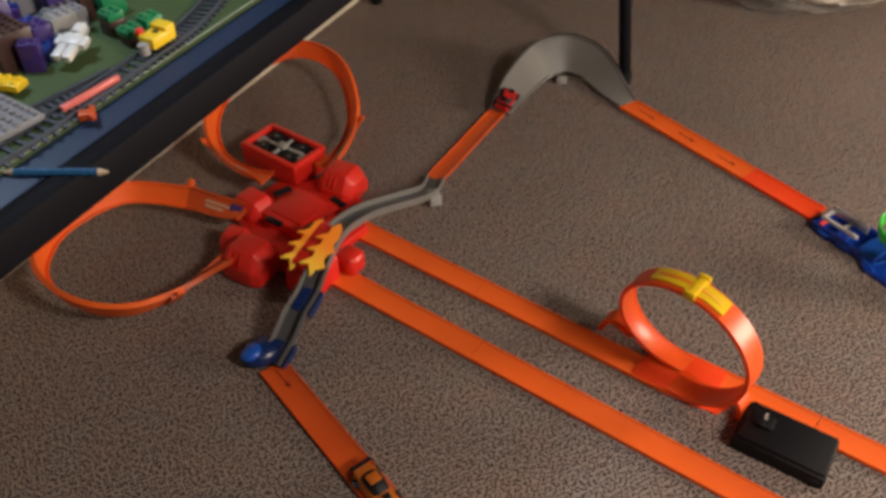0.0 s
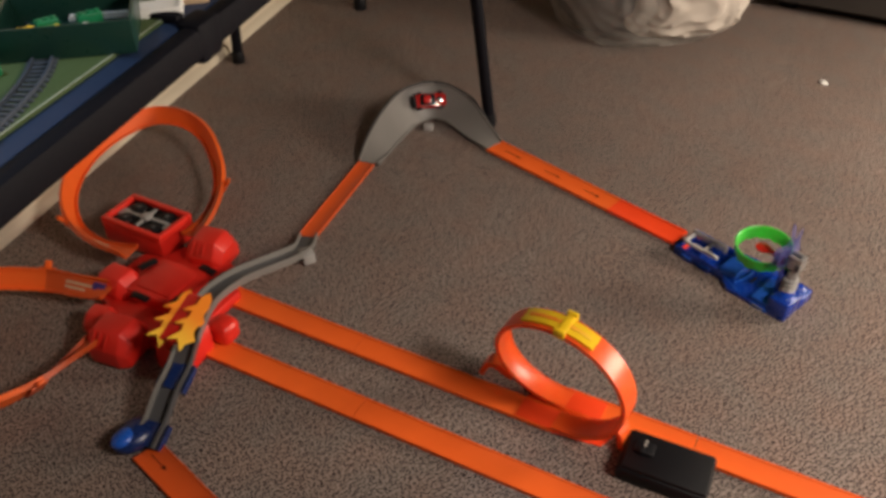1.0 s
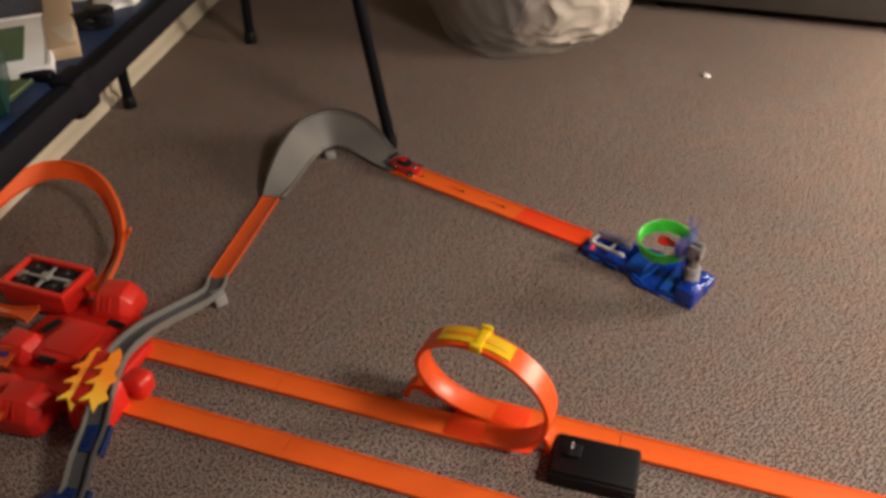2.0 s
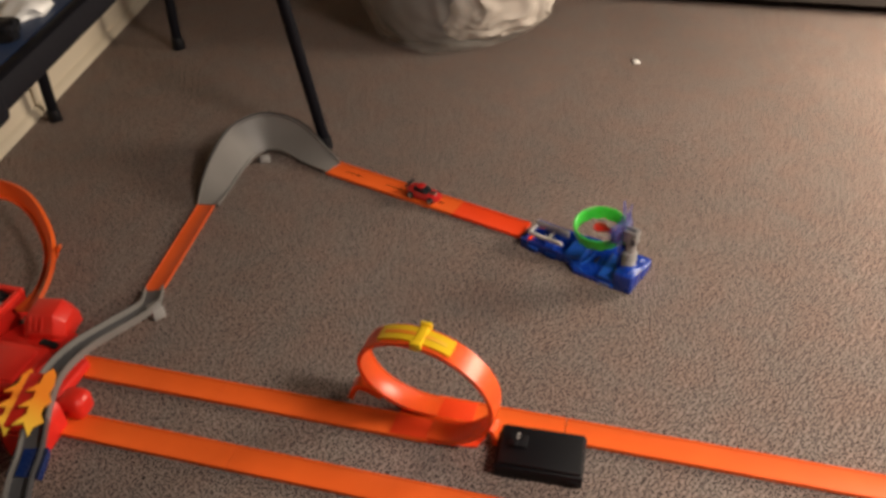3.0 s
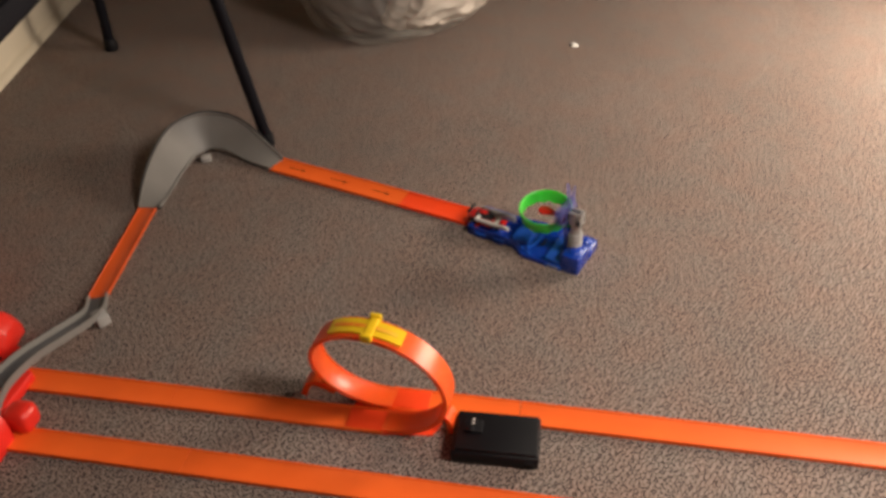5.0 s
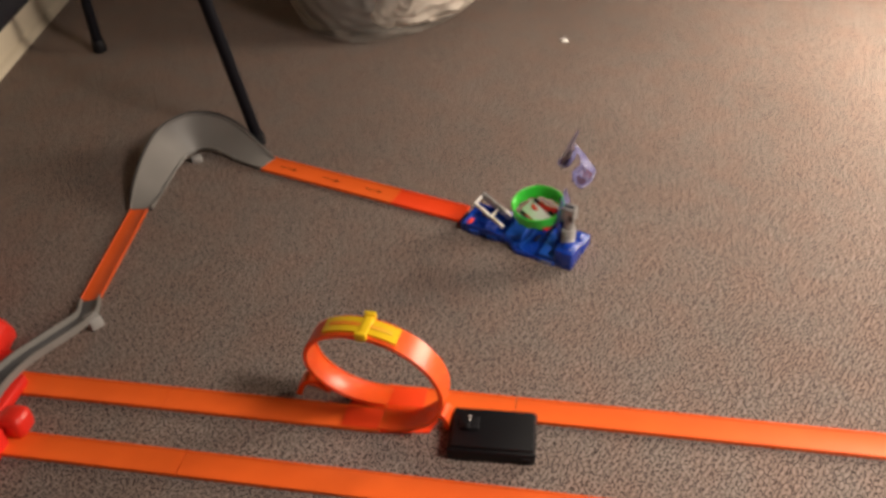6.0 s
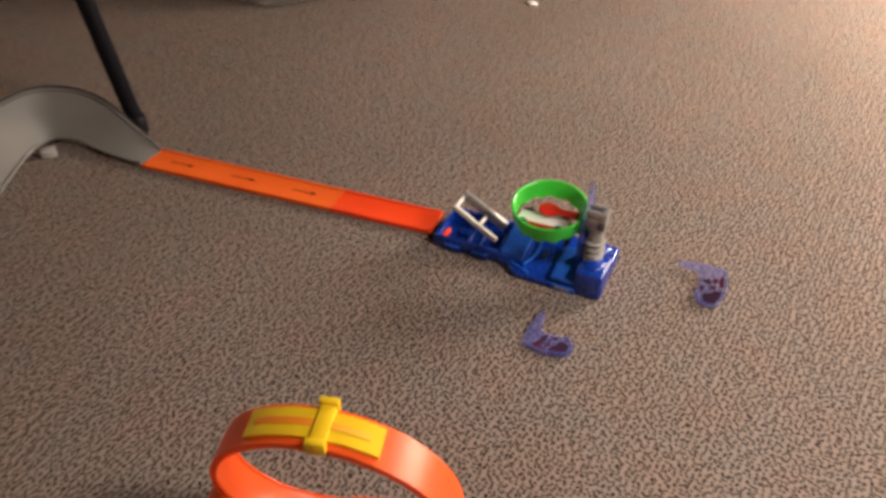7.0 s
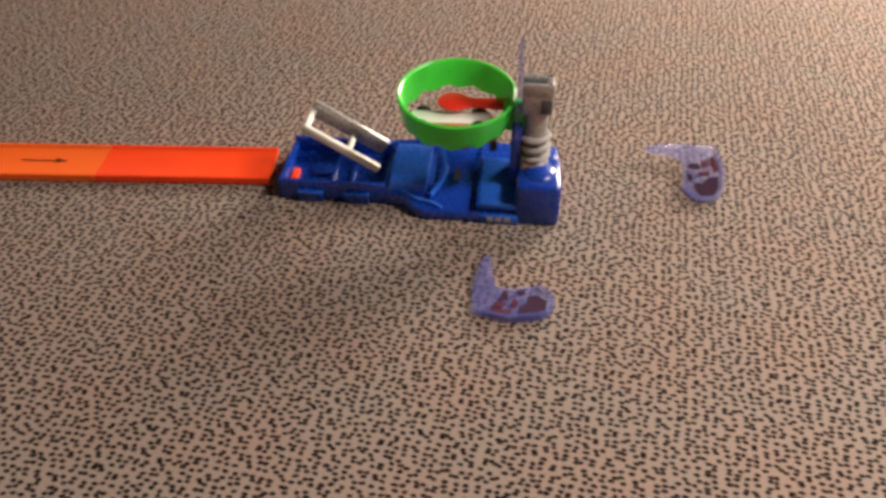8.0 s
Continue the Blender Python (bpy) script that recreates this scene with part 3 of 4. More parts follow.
def build_hub():
    t = thing("crossing_hub", pose(0.089, 1.284, 0, 0, 0, -26.5), "red plastic four-way crossing hub with motor box and flames", "toy track hub")
    outline = []
    for k in range(4):
        for x, y in ((0.078, -0.042), (0.078, 0.042), (0.050, 0.052)):
            q = Matrix.Rotation(k * math.pi / 2, 2)
            v = q @ Vector((x, y))
            outline.append((v.x, v.y))
    part("base", extrude(outline, 0.0, 0.016, 0.004), RED, t)
    dome = part("centre_plate", box(0.070, 0.066, 0.018, (0.002, 0.0, 0.014), 0.003, seg=2), RED, t)
    part("plate_step", box(0.052, 0.048, 0.0035, (0.002, 0.0, 0.0310), 0.0015), RED, dome)
    for x, y, w, d, h, a, m in ((0.000, 0.084, 0.052, 0.056, 0.041, 10, RED_BRIGHT), (0.012, -0.094, 0.058, 0.054, 0.042, 8, RED), (-0.056, -0.022, 0.050, 0.044, 0.037, 0, RED), (-0.030, -0.078, 0.036, 0.034, 0.030, 12, RED_BRIGHT)):
        hs = part("booster_housing", block(w, d, h, pose(x, y, 0.004, 0, 0, a)), m, t, "faceted red booster housing")
        for g in (-0.22, -0.08, 0.06):
            part("rib", box(0.0028, d * 0.30, 0.0016, (0, 0, 0), 0.0005, pose(x, y, 0.004, 0, 0, a) @ pose(g * w, -d * 0.39, h * 0.80, 48, 0, 0)), m, hs)
    for x, y, a in ((-0.038, 0.012, 72), (-0.004, -0.038, 0), (0.034, 0.038, -8), (0.040, -0.020, 84)):
        part("slot", box(0.024, 0.009, 0.004, (0, 0, 0), 0.001, pose(x, y, 0.0315, 0, 0, a)), BLACK, t, "black opening")
    mx, my = -0.103, 0.081
    mb = part("motor_box", box(0.100, 0.062, 0.030, (mx, my, 0.004), 0.003), RED, t, "red motor box open on top")
    for sx, sy, x, y in ((0.100, 0.007, 0, 0.0275), (0.100, 0.007, 0, -0.0275), (0.007, 0.048, 0.0465, 0), (0.007, 0.048, -0.0465, 0)):
        part("box_rim", box(sx, sy, 0.010, (mx + x, my + y, 0.032), 0.0015), RED_BRIGHT, mb)
    part("motor_well", box(0.085, 0.047, 0.003, (mx, my, 0.0325)), BLACK, mb, "dark motor well")
    for a, w in ((4, 0.070), (92, 0.040)):
        part("rotor_arm", box(w, 0.0045, 0.003, (0, 0, 0), 0.001, pose(mx, my, 0.0362, 0, 0, a)), GREY_LIGHT, mb, "grey rotor arm")
    part("rotor_hub", box(0.014, 0.013, 0.006, (mx, my, 0.036), 0.002), GREY_LIGHT, mb)
    for x, y in ((-0.024, 0.013), (0.024, 0.013), (-0.024, -0.013), (0.024, -0.013)):
        disc = part("rotor_disc", cyl(0.0112, 0.0104, 0.004, (mx + x, my + y, 0.0352), 18, bevel=0.001), BLACK, mb)
        part("disc_cap", cyl(0.0030, 0.0026, 0.0012, (mx + x, my + y, 0.0390), 10), GREY_DEEP, disc)
    for x in (-0.037, 0.037):
        part("well_bracket", box(0.010, 0.014, 0.0022, (mx + x, my - 0.002, 0.0352), 0.0006), GREY_LIGHT, mb, "pale bracket in the well")
    part("end_block", box(0.030, 0.030, 0.030, (0.104, -0.022, 0), 0.009, seg=3), RED_BRIGHT, t, "bright red end block between the tracks")
    arch = part("flame_arch", drum(0.056, 0.040, 0.046, pose(0.084, -0.066, 0.0, 0, 0, 90)), RED, t, "red arch over the ramp")
    to_hub = pose(0.089, 1.284, 0, 0, 0, -26.5).inverted()
    part("arch_plate", box(0.074, 0.027, 0.003, (0, 0, 0), 0.001, to_hub @ pose(0.1450, 1.184, 0.0625, 8, 0, 79)), RED, arch)
    for x, y, z in ((0.1330, 1.187, 0.0655), (0.1570, 1.180, 0.0675)):
        pts = [(0.040, 0.001), (0.030, 0.006), (0.018, 0.006), (0.005, 0.014), (0.008, 0.006), (-0.002, 0.006), (-0.015, 0.014), (-0.012, 0.006), (-0.022, 0.005), (-0.037, 0.012), (-0.032, 0.004), (-0.046, -0.004), (-0.034, -0.005), (-0.026, -0.011), (-0.018, -0.006), (-0.008, -0.006), (-0.001, -0.010), (0.008, -0.005), (0.020, -0.006), (0.032, -0.004)]
        bm = extrude(pts, -0.0013, 0.0013)
        bm.transform(to_hub @ pose(x, y, z, 22, 0, 79) @ Matrix.Diagonal((1.05, 1.15, 1, 1)))
        part("flame", bm, FLAME, arch, "yellow-orange flame strip")
    return t


def build_big_loops():
    one = smooth_path([(0.098, 1.372, 0.030), (0.111, 1.414, 0.030), (0.114, 1.466, 0.032), (0.104, 1.522, 0.038), (0.072, 1.592, 0.048), (0.029, 1.635, 0.052), (-0.020, 1.643, 0.054), (-0.058, 1.605, 0.055), (-0.082, 1.545, 0.055), (-0.088, 1.480, 0.052), (-0.079, 1.425, 0.046), (-0.055, 1.382, 0.036), (-0.017, 1.354, 0.030), (0.032, 1.336, 0.030)], 6)
    two = smooth_path([(0.026, 1.262, 0.030), (-0.012, 1.272, 0.030), (-0.053, 1.279, 0.034), (-0.118, 1.270, 0.042), (-0.150, 1.238, 0.048), (-0.174, 1.180, 0.050), (-0.165, 1.120, 0.050), (-0.134, 1.086, 0.045), (-0.083, 1.068, 0.040), (-0.036, 1.077, 0.034), (0.0, 1.111, 0.030), (0.020, 1.149, 0.028), (0.043, 1.196, 0.028)], 6)
    for path, lift in ((one, 1), (two, 1)):
        t = thing("turning_loop", pose(0, 0, 0), "banked orange return loop of the crossing, passing under the table", "toy track", "return loops")
        n = len(path)
        bank = [-72 * math.sin(math.pi * i / (n - 1)) ** 0.5 for i in range(n)]
        prof = [(-0.013, 0), (0.013, 0), (0.014, 0.006), (0.012, 0.0062), (0.0115, 0.002), (-0.0115, 0.002), (-0.012, 0.0062), (-0.014, 0.006)]
        f = framed(path, bank if lift else None)
        k = n // 6
        part("loop_band", sweep(prof, f[k:n - k + 1]), ORANGE, t)
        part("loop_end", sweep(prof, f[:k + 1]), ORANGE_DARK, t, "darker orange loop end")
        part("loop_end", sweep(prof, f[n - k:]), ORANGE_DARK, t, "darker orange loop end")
        for i in (k, n - 1 - k):
            p, s, u = f[i]
            m = Matrix(((f[i + 1][0] - p).normalized(), s, u)).transposed().to_4x4()
            m.translation = p
            part("joint_clip", box(0.020, 0.031, 0.0030, (0, 0, -0.0028), 0.0008, m), ORANGE_DARK, t, "orange joint clip")
            part("joint_tab", box(0.008, 0.010, 0.0032, (0, 0.0185, -0.0026), 0.0008, m), ORANGE, t)
        for i in (k // 2, n - 1 - k // 2):
            p, s, u = f[i]
            q = f[i + 1][0] - p
            m = Matrix((q.normalized(), s, u)).transposed().to_4x4()
            m.translation = p
            bm = box(0.034, 0.003, 0.0006, (0, 0.003, 0.0024), m=m)
            box(0.026, 0.003, 0.0006, (0.003, -0.003, 0.0024), m=m, bm=bm)
            part("flame_print", bm, WOOD, t, "pale printed flame marks")
            part("violet_print", box(0.016, 0.019, 0.0005, (-0.026 if i < n // 2 else 0.026, 0, 0.0023), m=m), BRICK_VIOLET, t, "dark violet print")


# ---- the launcher with its bowl ----
L_AT, L_TURN = (0.731, 1.392), math.degrees(math.atan2(-0.733, 0.68))


def build_launcher():
    t = thing("jump_launcher", pose(*L_AT, 0, 0, 0, L_TURN), "blue plastic jump launcher with green catch bowl and grey tower", "toy launcher")
    # receiver: a low tray, open on top
    rc = part("receiver", box(0.066, 0.050, 0.005, (0.033, 0.025, 0), 0.0015), BLUE, t)
    for y, h in ((0.0016, 0.0135), (0.0484, 0.0150)):
        part("receiver_wall", box(0.066, 0.0032, h, (0.033, y, 0), 0.001), BLUE, rc)
    part("receiver_lip", box(0.0035, 0.050, 0.0125, (0.0015, 0.025, 0), 0.001), BLUE, rc)
    part("red_tongue", box(0.0045, 0.016, 0.003, (0.0065, 0.015, 0.0048), 0.0008), ORANGE_RED, rc, "orange tongue showing in the slot")
    for x in (0.030, 0.042):
        part("floor_rib", box(0.003, 0.040, 0.0022, (x, 0.025, 0.0046), 0.0006), BLUE, rc)
    part("floor_boss", cyl(0.0075, 0.0070, 0.0020, (0.022, 0.026, 0.0047), 20, bevel=0.0005), BLUE, rc)
    for x in (0.020, 0.048):
        part("side_grip", box(0.015, 0.0030, 0.0085, (x, -0.0010, 0), 0.0012), BLUE, rc)
        part("grip_ledge", box(0.0155, 0.0044, 0.0018, (x, -0.0014, 0.0062), 0.0006), BLUE_LIT, rc)
    # body: its top falls towards the near side
    own = bmesh.new()
    rim = [(0.064, 0.000), (0.076, -0.003), (0.083, -0.010), (0.090, -0.0135), (0.166, -0.0125), (0.168, 0.052), (0.088, 0.054), (0.064, 0.050)]
    low = [own.verts.new((x, y, 0)) for x, y in rim]
    top = [own.verts.new((x, y, 0.0065 + 0.0090 * min(1.0, max(0.0, (y + 0.0135) / 0.045)))) for x, y in rim]
    own.faces.new(low[::-1]), own.faces.new(top)
    for k in range(len(rim)):
        own.faces.new((low[k], low[(k + 1) % len(rim)], top[(k + 1) % len(rim)], top[k]))
    bmesh.ops.recalc_face_normals(own, faces=own.faces)
    bmesh.ops.bevel(own, geom=own.edges[:], offset=0.0016, segments=2, affect="EDGES", profile=0.5)
    body = part("body", own, BLUE, t)
    # hump, ridges and panel have their brighter lighting put into the colour
    part("ramp_hump", drum(0.030, 0.046, 0.0105, pose(0.079, 0.025, 0.0080)), BLUE_LIT, body)
    part("arched_ridge", sweep([(-0.0012, 0), (0.0012, 0), (0.0009, 0.0020), (-0.0009, 0.0020)], framed(smooth_path([(0.093, -0.004, 0.0105), (0.0985, 0.008, 0.0128), (0.1000, 0.022, 0.0148), (0.0965, 0.038, 0.0156)], 6))), BLUE_LIT, body)
    part("step_edge", sweep([(-0.0010, 0), (0.0010, 0), (0.0008, 0.0016), (-0.0008, 0.0016)], framed(smooth_path([(0.0760, 0.001, 0.0090), (0.0850, -0.005, 0.0082), (0.0930, -0.007, 0.0078), (0.1000, -0.0105, 0.0070)], 4))), BLUE_LIT, body)
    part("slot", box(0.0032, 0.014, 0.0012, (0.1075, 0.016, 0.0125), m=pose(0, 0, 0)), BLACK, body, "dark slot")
    part("raised_panel", box(0.024, 0.044, 0.0050, (0.134, 0.011, 0.0095), 0.0015, m=pose(0, 0, 0, 6, 0, 0)), BLUE_LIT, body)
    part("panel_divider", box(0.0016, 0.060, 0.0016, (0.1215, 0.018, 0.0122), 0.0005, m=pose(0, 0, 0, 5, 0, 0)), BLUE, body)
    part("front_step", box(0.022, 0.0040, 0.0060, (0.134, -0.0118, 0.0), 0.001), BLUE_LIT, body)
    for x in (0.129, 0.134, 0.139):
        part("logo_bar", box(0.0036, 0.0006, 0.0028, (x, -0.0139, 0.0022)), GREY_LIGHT, body, "pale raised bar")
    end = part("end_block", box(0.026, 0.034, 0.0270, (0.156, 0.0040, 0), 0.003, seg=3), BLUE, t)
    part("rear_block", box(0.026, 0.030, 0.017, (0.156, 0.036, 0), 0.003, seg=3), BLUE, end)
    part("end_dome", ball(0.0095, (0.1565, 0.004, 0.0262), (1.1, 1.2, 0.45)), BLUE, end)
    part("end_dome", ball(0.010, (0.156, 0.038, 0.016), (1, 1, 0.8)), BLUE, end)
    # grey tower with a coil
    tw = part("tower", cyl(0.0070, 0.0064, 0.044, (0.152, 0.012, 0.026), 20, bevel=0.001), SILVER, t, "silver-grey tower")
    part("tower_foot", cyl(0.0100, 0.0086, 0.008, (0.152, 0.012, 0.024), 20, bevel=0.0012), SILVER, tw)
    # forked head: a square block with a notch across its top and a cut cheek
    head = box(0.0175, 0.0145, 0.0125, (0.152, 0.012, 0.0625), 0.0016)
    for y in (0.0068, 0.0172):
        box(0.0175, 0.0042, 0.0075, (0.152, y, 0.0740), 0.0012, bm=head)
    box(0.0045, 0.0145, 0.0075, (0.1585, 0.012, 0.0740), 0.0012, bm=head)
    part("tower_head", head, SILVER, tw)
    part("tower_notch", box(0.0110, 0.0062, 0.0008, (0.1500, 0.012, 0.0749)), BLUE_DARK, tw, "dark notch")
    part("cheek_slot", box(0.0060, 0.0010, 0.0085, (0.1570, 0.0045, 0.0645), 0.0003), GREY_DEEP, tw, "dark cut in the cheek")
    for k in range(3):
        ring = bmesh.new()
        path = [((0.152 + 0.0082 * math.cos(a), 0.012 + 0.0082 * math.sin(a), 0.0345 + k * 0.0062), (math.cos(a), math.sin(a), 0), (0, 0, 1)) for a in [2 * math.pi * i / 20 for i in range(20)]]
        part("coil", sweep([(0.0017 * math.cos(b), 0.0017 * math.sin(b)) for b in [2 * math.pi * i / 6 for i in range(6)]], path, True, ring), GREY_LIGHT, tw, "pale coil ring")
    # upright fin, clear violet
    fin = extrude([(0.000, 0.050), (0.034, 0.050), (0.035, 0.076), (0.028, 0.088), (0.022, 0.101), (0.016, 0.096), (0.010, 0.084), (0.0, 0.074)], -0.0012, 0.0012)
    fin.transform(Matrix.Translation((0.1415, 0.0, 0)) @ Matrix(((0, 0, 1, 0), (1, 0, 0, 0), (0, 1, 0, 0), (0, 0, 0, 1))))
    part("fin", fin, PURPLE, t, "clear violet backboard fin")
    part("fin_post", box(0.006, 0.022, 0.042, (0.1415, 0.016, 0.012), 0.001), BLUE, t)
    # green bowl: ring wall with a scalloped lower edge
    n, r = 64, 0.0335
    cx, cy = 0.106, 0.018
    own = bmesh.new()
    rows = []
    for i in range(n):
        a = 2 * math.pi * i / n
        dip = 0.0022 * (0.5 + 0.5 * math.cos(12 * a))
        ring = []
        for rr, z in ((r - 0.0030, 0.0518 - dip), (r - 0.0010, 0.056), (r + 0.0002, 0.0645), (r + 0.0008, 0.0665), (r - 0.0006, 0.0672), (r - 0.0018, 0.0662), (r - 0.0030, 0.056), (r - 0.0042, 0.0523 - dip)):
            y = rr * math.sin(a)
            ring.append(own.verts.new((cx + rr * math.cos(a), cy + y * 0.985, z + 0.002 + 0.13 * y)))
        rows.append(ring)
    for i in range(n):
        r1, r2 = rows[i], rows[(i + 1) % n]
        for k in range(8):
            own.faces.new((r1[k], r1[(k + 1) % 8], r2[(k + 1) % 8], r2[k]))
    bowl = part("bowl", own, GREEN, t, "bright green open catch bowl")
    part("bowl_arm", box(0.012, 0.012, 0.016, (0.1395, 0.018, 0.048), 0.002), GREEN, bowl)
    spoon = [(0.1000 + 0.0095 * math.cos(a), 0.0180 + 0.0088 * math.sin(a)) for a in [radians(40 + 280 * k / 14) for k in range(15)]]
    tongue = extrude(spoon + [(0.1120, 0.0140), (0.1370, 0.0120), (0.1370, 0.0240), (0.1120, 0.0220)], 0.0, 0.002, 0.0006, m=pose(0.004, 0.0065, 0.0560, 5, 0, 0))
    part("target_paddle", tongue, RED_BRIGHT, bowl, "orange-red paddle inside the bowl")
    return t


def build_gate():
    g = thing("launcher_gate", Matrix(), "pale grey hinged gate frame of the launcher", "toy part")
    # local: hinge at the origin, frame reaching along -x
    for y in (-0.0102, 0.0102):
        part("gate_rail", box(0.051, 0.0035, 0.0050 if y < 0 else 0.0105, (-0.0255, y, -0.001), 0.0008), WHITE if y < 0 else SILVER, g)
    for x in (-0.0490, -0.021):
        part("gate_bar", box(0.0036, 0.0180, 0.0045, (x, 0, -0.0004), 0.0008), WHITE, g)
    return g


def wing(name, side):
    """An angled flat wing: a plate with a long arm rising from one end; side -1 is the mirrored twin."""
    w = thing(name, Matrix(), "clear violet plastic wing piece with dark print, fallen on the carpet", "toy part", "violet wings")

    def flip(pts):
        return pts if side > 0 else [(-x, y) for x, y in reversed(pts)]
    part("wing_plate", extrude(flip([(-0.023, -0.010), (-0.004, -0.014), (0.016, -0.009), (0.019, 0.004), (0.010, 0.013), (-0.004, 0.010), (-0.013, 0.011), (-0.024, 0.010)]), 0.0, 0.0018, 0.0005), PURPLE, w)
    arm = extrude(flip([(-0.024, 0), (-0.011, 0), (-0.0135, 0.008), (-0.0150, 0.021), (-0.0175, 0.025), (-0.0205, 0.021), (-0.0232, 0.008)]), 0.0, 0.0018, 0.0005)
    arm.transform(pose(0, 0.0095, 0.0002, 7, 0, 0))
    part("wing_arm", arm, PURPLE, w)
    rim = [(-0.020, -0.0105), (-0.004, -0.0135), (0.0150, -0.0085), (0.0178, 0.004), (0.010, 0.0118)]
    part("wing_rim", sweep([(-0.0011, 0), (0.0011, 0), (0.0011, 0.0042), (-0.0011, 0.0042)], framed(smooth_path([(x, y, 0) for x, y in flip(rim)], 4))), PURPLE, w)
    prints = (([(0.001, -0.0105), (0.010, -0.0090), (0.0145, -0.0060), (0.0150, 0.002), (0.0095, 0.0050), (0.0055, 0.0040), (0.0060, -0.001), (0.002, -0.004)], PURPLE_DARK),
              ([(-0.014, -0.0100), (-0.004, -0.0115), (-0.002, -0.0085), (-0.007, -0.0072), (-0.013, -0.0070)], MAROON),
              ([(-0.012, -0.0055), (-0.007, -0.0060), (-0.005, -0.0020), (-0.010, -0.0010)], MAROON),
              ([(-0.0090, 0.001), (-0.0045, 0.000), (-0.0050, 0.0065), (-0.0075, 0.0075)], PURPLE_DARK),
              ([(-0.003, -0.0055), (0.000, -0.0050), (0.0010, -0.001), (-0.0020, 0.0015)], MAROON),
              ([(0.000, 0.0050), (0.0045, 0.0060), (0.0035, 0.0085), (-0.001, 0.0080)], PURPLE_DARK))
    for pts, ink in prints:
        part("dark_print", extrude(flip(pts), 0.0020, 0.0024), ink, w, "dark purple printed patch")
    return w


# ---- cars ----
def build_car(paint, label):
    """x forwards, wheels on z = 0."""
    c = thing("toy_car", Matrix(), label, "toy car")
    size = Matrix.Scale(0.92, 4)

    def part(name, bm, material, parent, label=""):
        bm.transform(size)
        ob = new(name, finish(bm, name, material))
        ob.parent = parent
        return tagged(ob, label)

    sec = [(-0.029, 0.0095, 0.006, 0.0125), (-0.024, 0.0125, 0.004, 0.0150), (-0.014, 0.0135, 0.003, 0.0145), (0.0, 0.0128, 0.003, 0.0130), (0.013, 0.0133, 0.003, 0.0120), (0.023, 0.0120, 0.004, 0.0095), (0.029, 0.0085, 0.005, 0.0070)]
    def loft(rows, top=1.0):
        own = bmesh.new()
        rings = []
        for x, w, z0, z1 in rows:
            zz = [(-w, z0), (-w * 1.02, (z0 + z1) / 2), (-w * 0.82 * top, z1), (0, z1 + 0.0008), (w * 0.82 * top, z1), (w * 1.02, (z0 + z1) / 2), (w, z0)]
            rings.append([own.verts.new((x, y, z)) for y, z in zz])
        for r1, r2 in zip(rings, rings[1:]):
            for k in range(7):
                own.faces.new((r1[k], r1[(k + 1) % 7], r2[(k + 1) % 7], r2[k]))
        own.faces.new(rings[0][::-1]), own.faces.new(rings[-1])
        return own
    part("body", loft(sec), paint, c)
    cab = part("cabin", loft([(-0.018, 0.0085, 0.0125, 0.0150), (-0.011, 0.0098, 0.0125, 0.0200), (0.0, 0.0098, 0.0115, 0.0200), (0.010, 0.0088, 0.0110, 0.0125)], 0.85), BLACK, c, "black tinted cabin")
    part("roof", box(0.012, 0.0135, 0.0012, (-0.0055, 0, 0.0199), 0.0005), paint, cab)
    part("spoiler", box(0.005, 0.024, 0.0015, (-0.0275, 0, 0.0180), 0.0005), BLACK, c, "black rear spoiler")
    part("engine", box(0.009, 0.009, 0.004, (0.017, 0, 0.0105), 0.001), CHROME, c, "chrome engine")
    part("underside", box(0.050, 0.020, 0.0022, (0, 0, 0.0018), 0.0006), WHITE, c, "white plastic underside")
    for x, r in ((-0.018, 0.0062), (0.018, 0.0056)):
        for y in (-0.0125, 0.0125):
            w = part("wheel", cyl(r, r, 0.0052, (0, 0, -0.0026), 20, pose(x, y, r, 90, 0, 0), 0.0008), BLACK, c)
            part("rim", cyl(r * 0.6, r * 0.55, 0.0008, (0, 0, 0), 12, pose(x, y + (0.0027 if y > 0 else -0.0035), r, 90 if y < 0 else -90, 0, 0)), CHROME, w, "chrome rim")
    return c


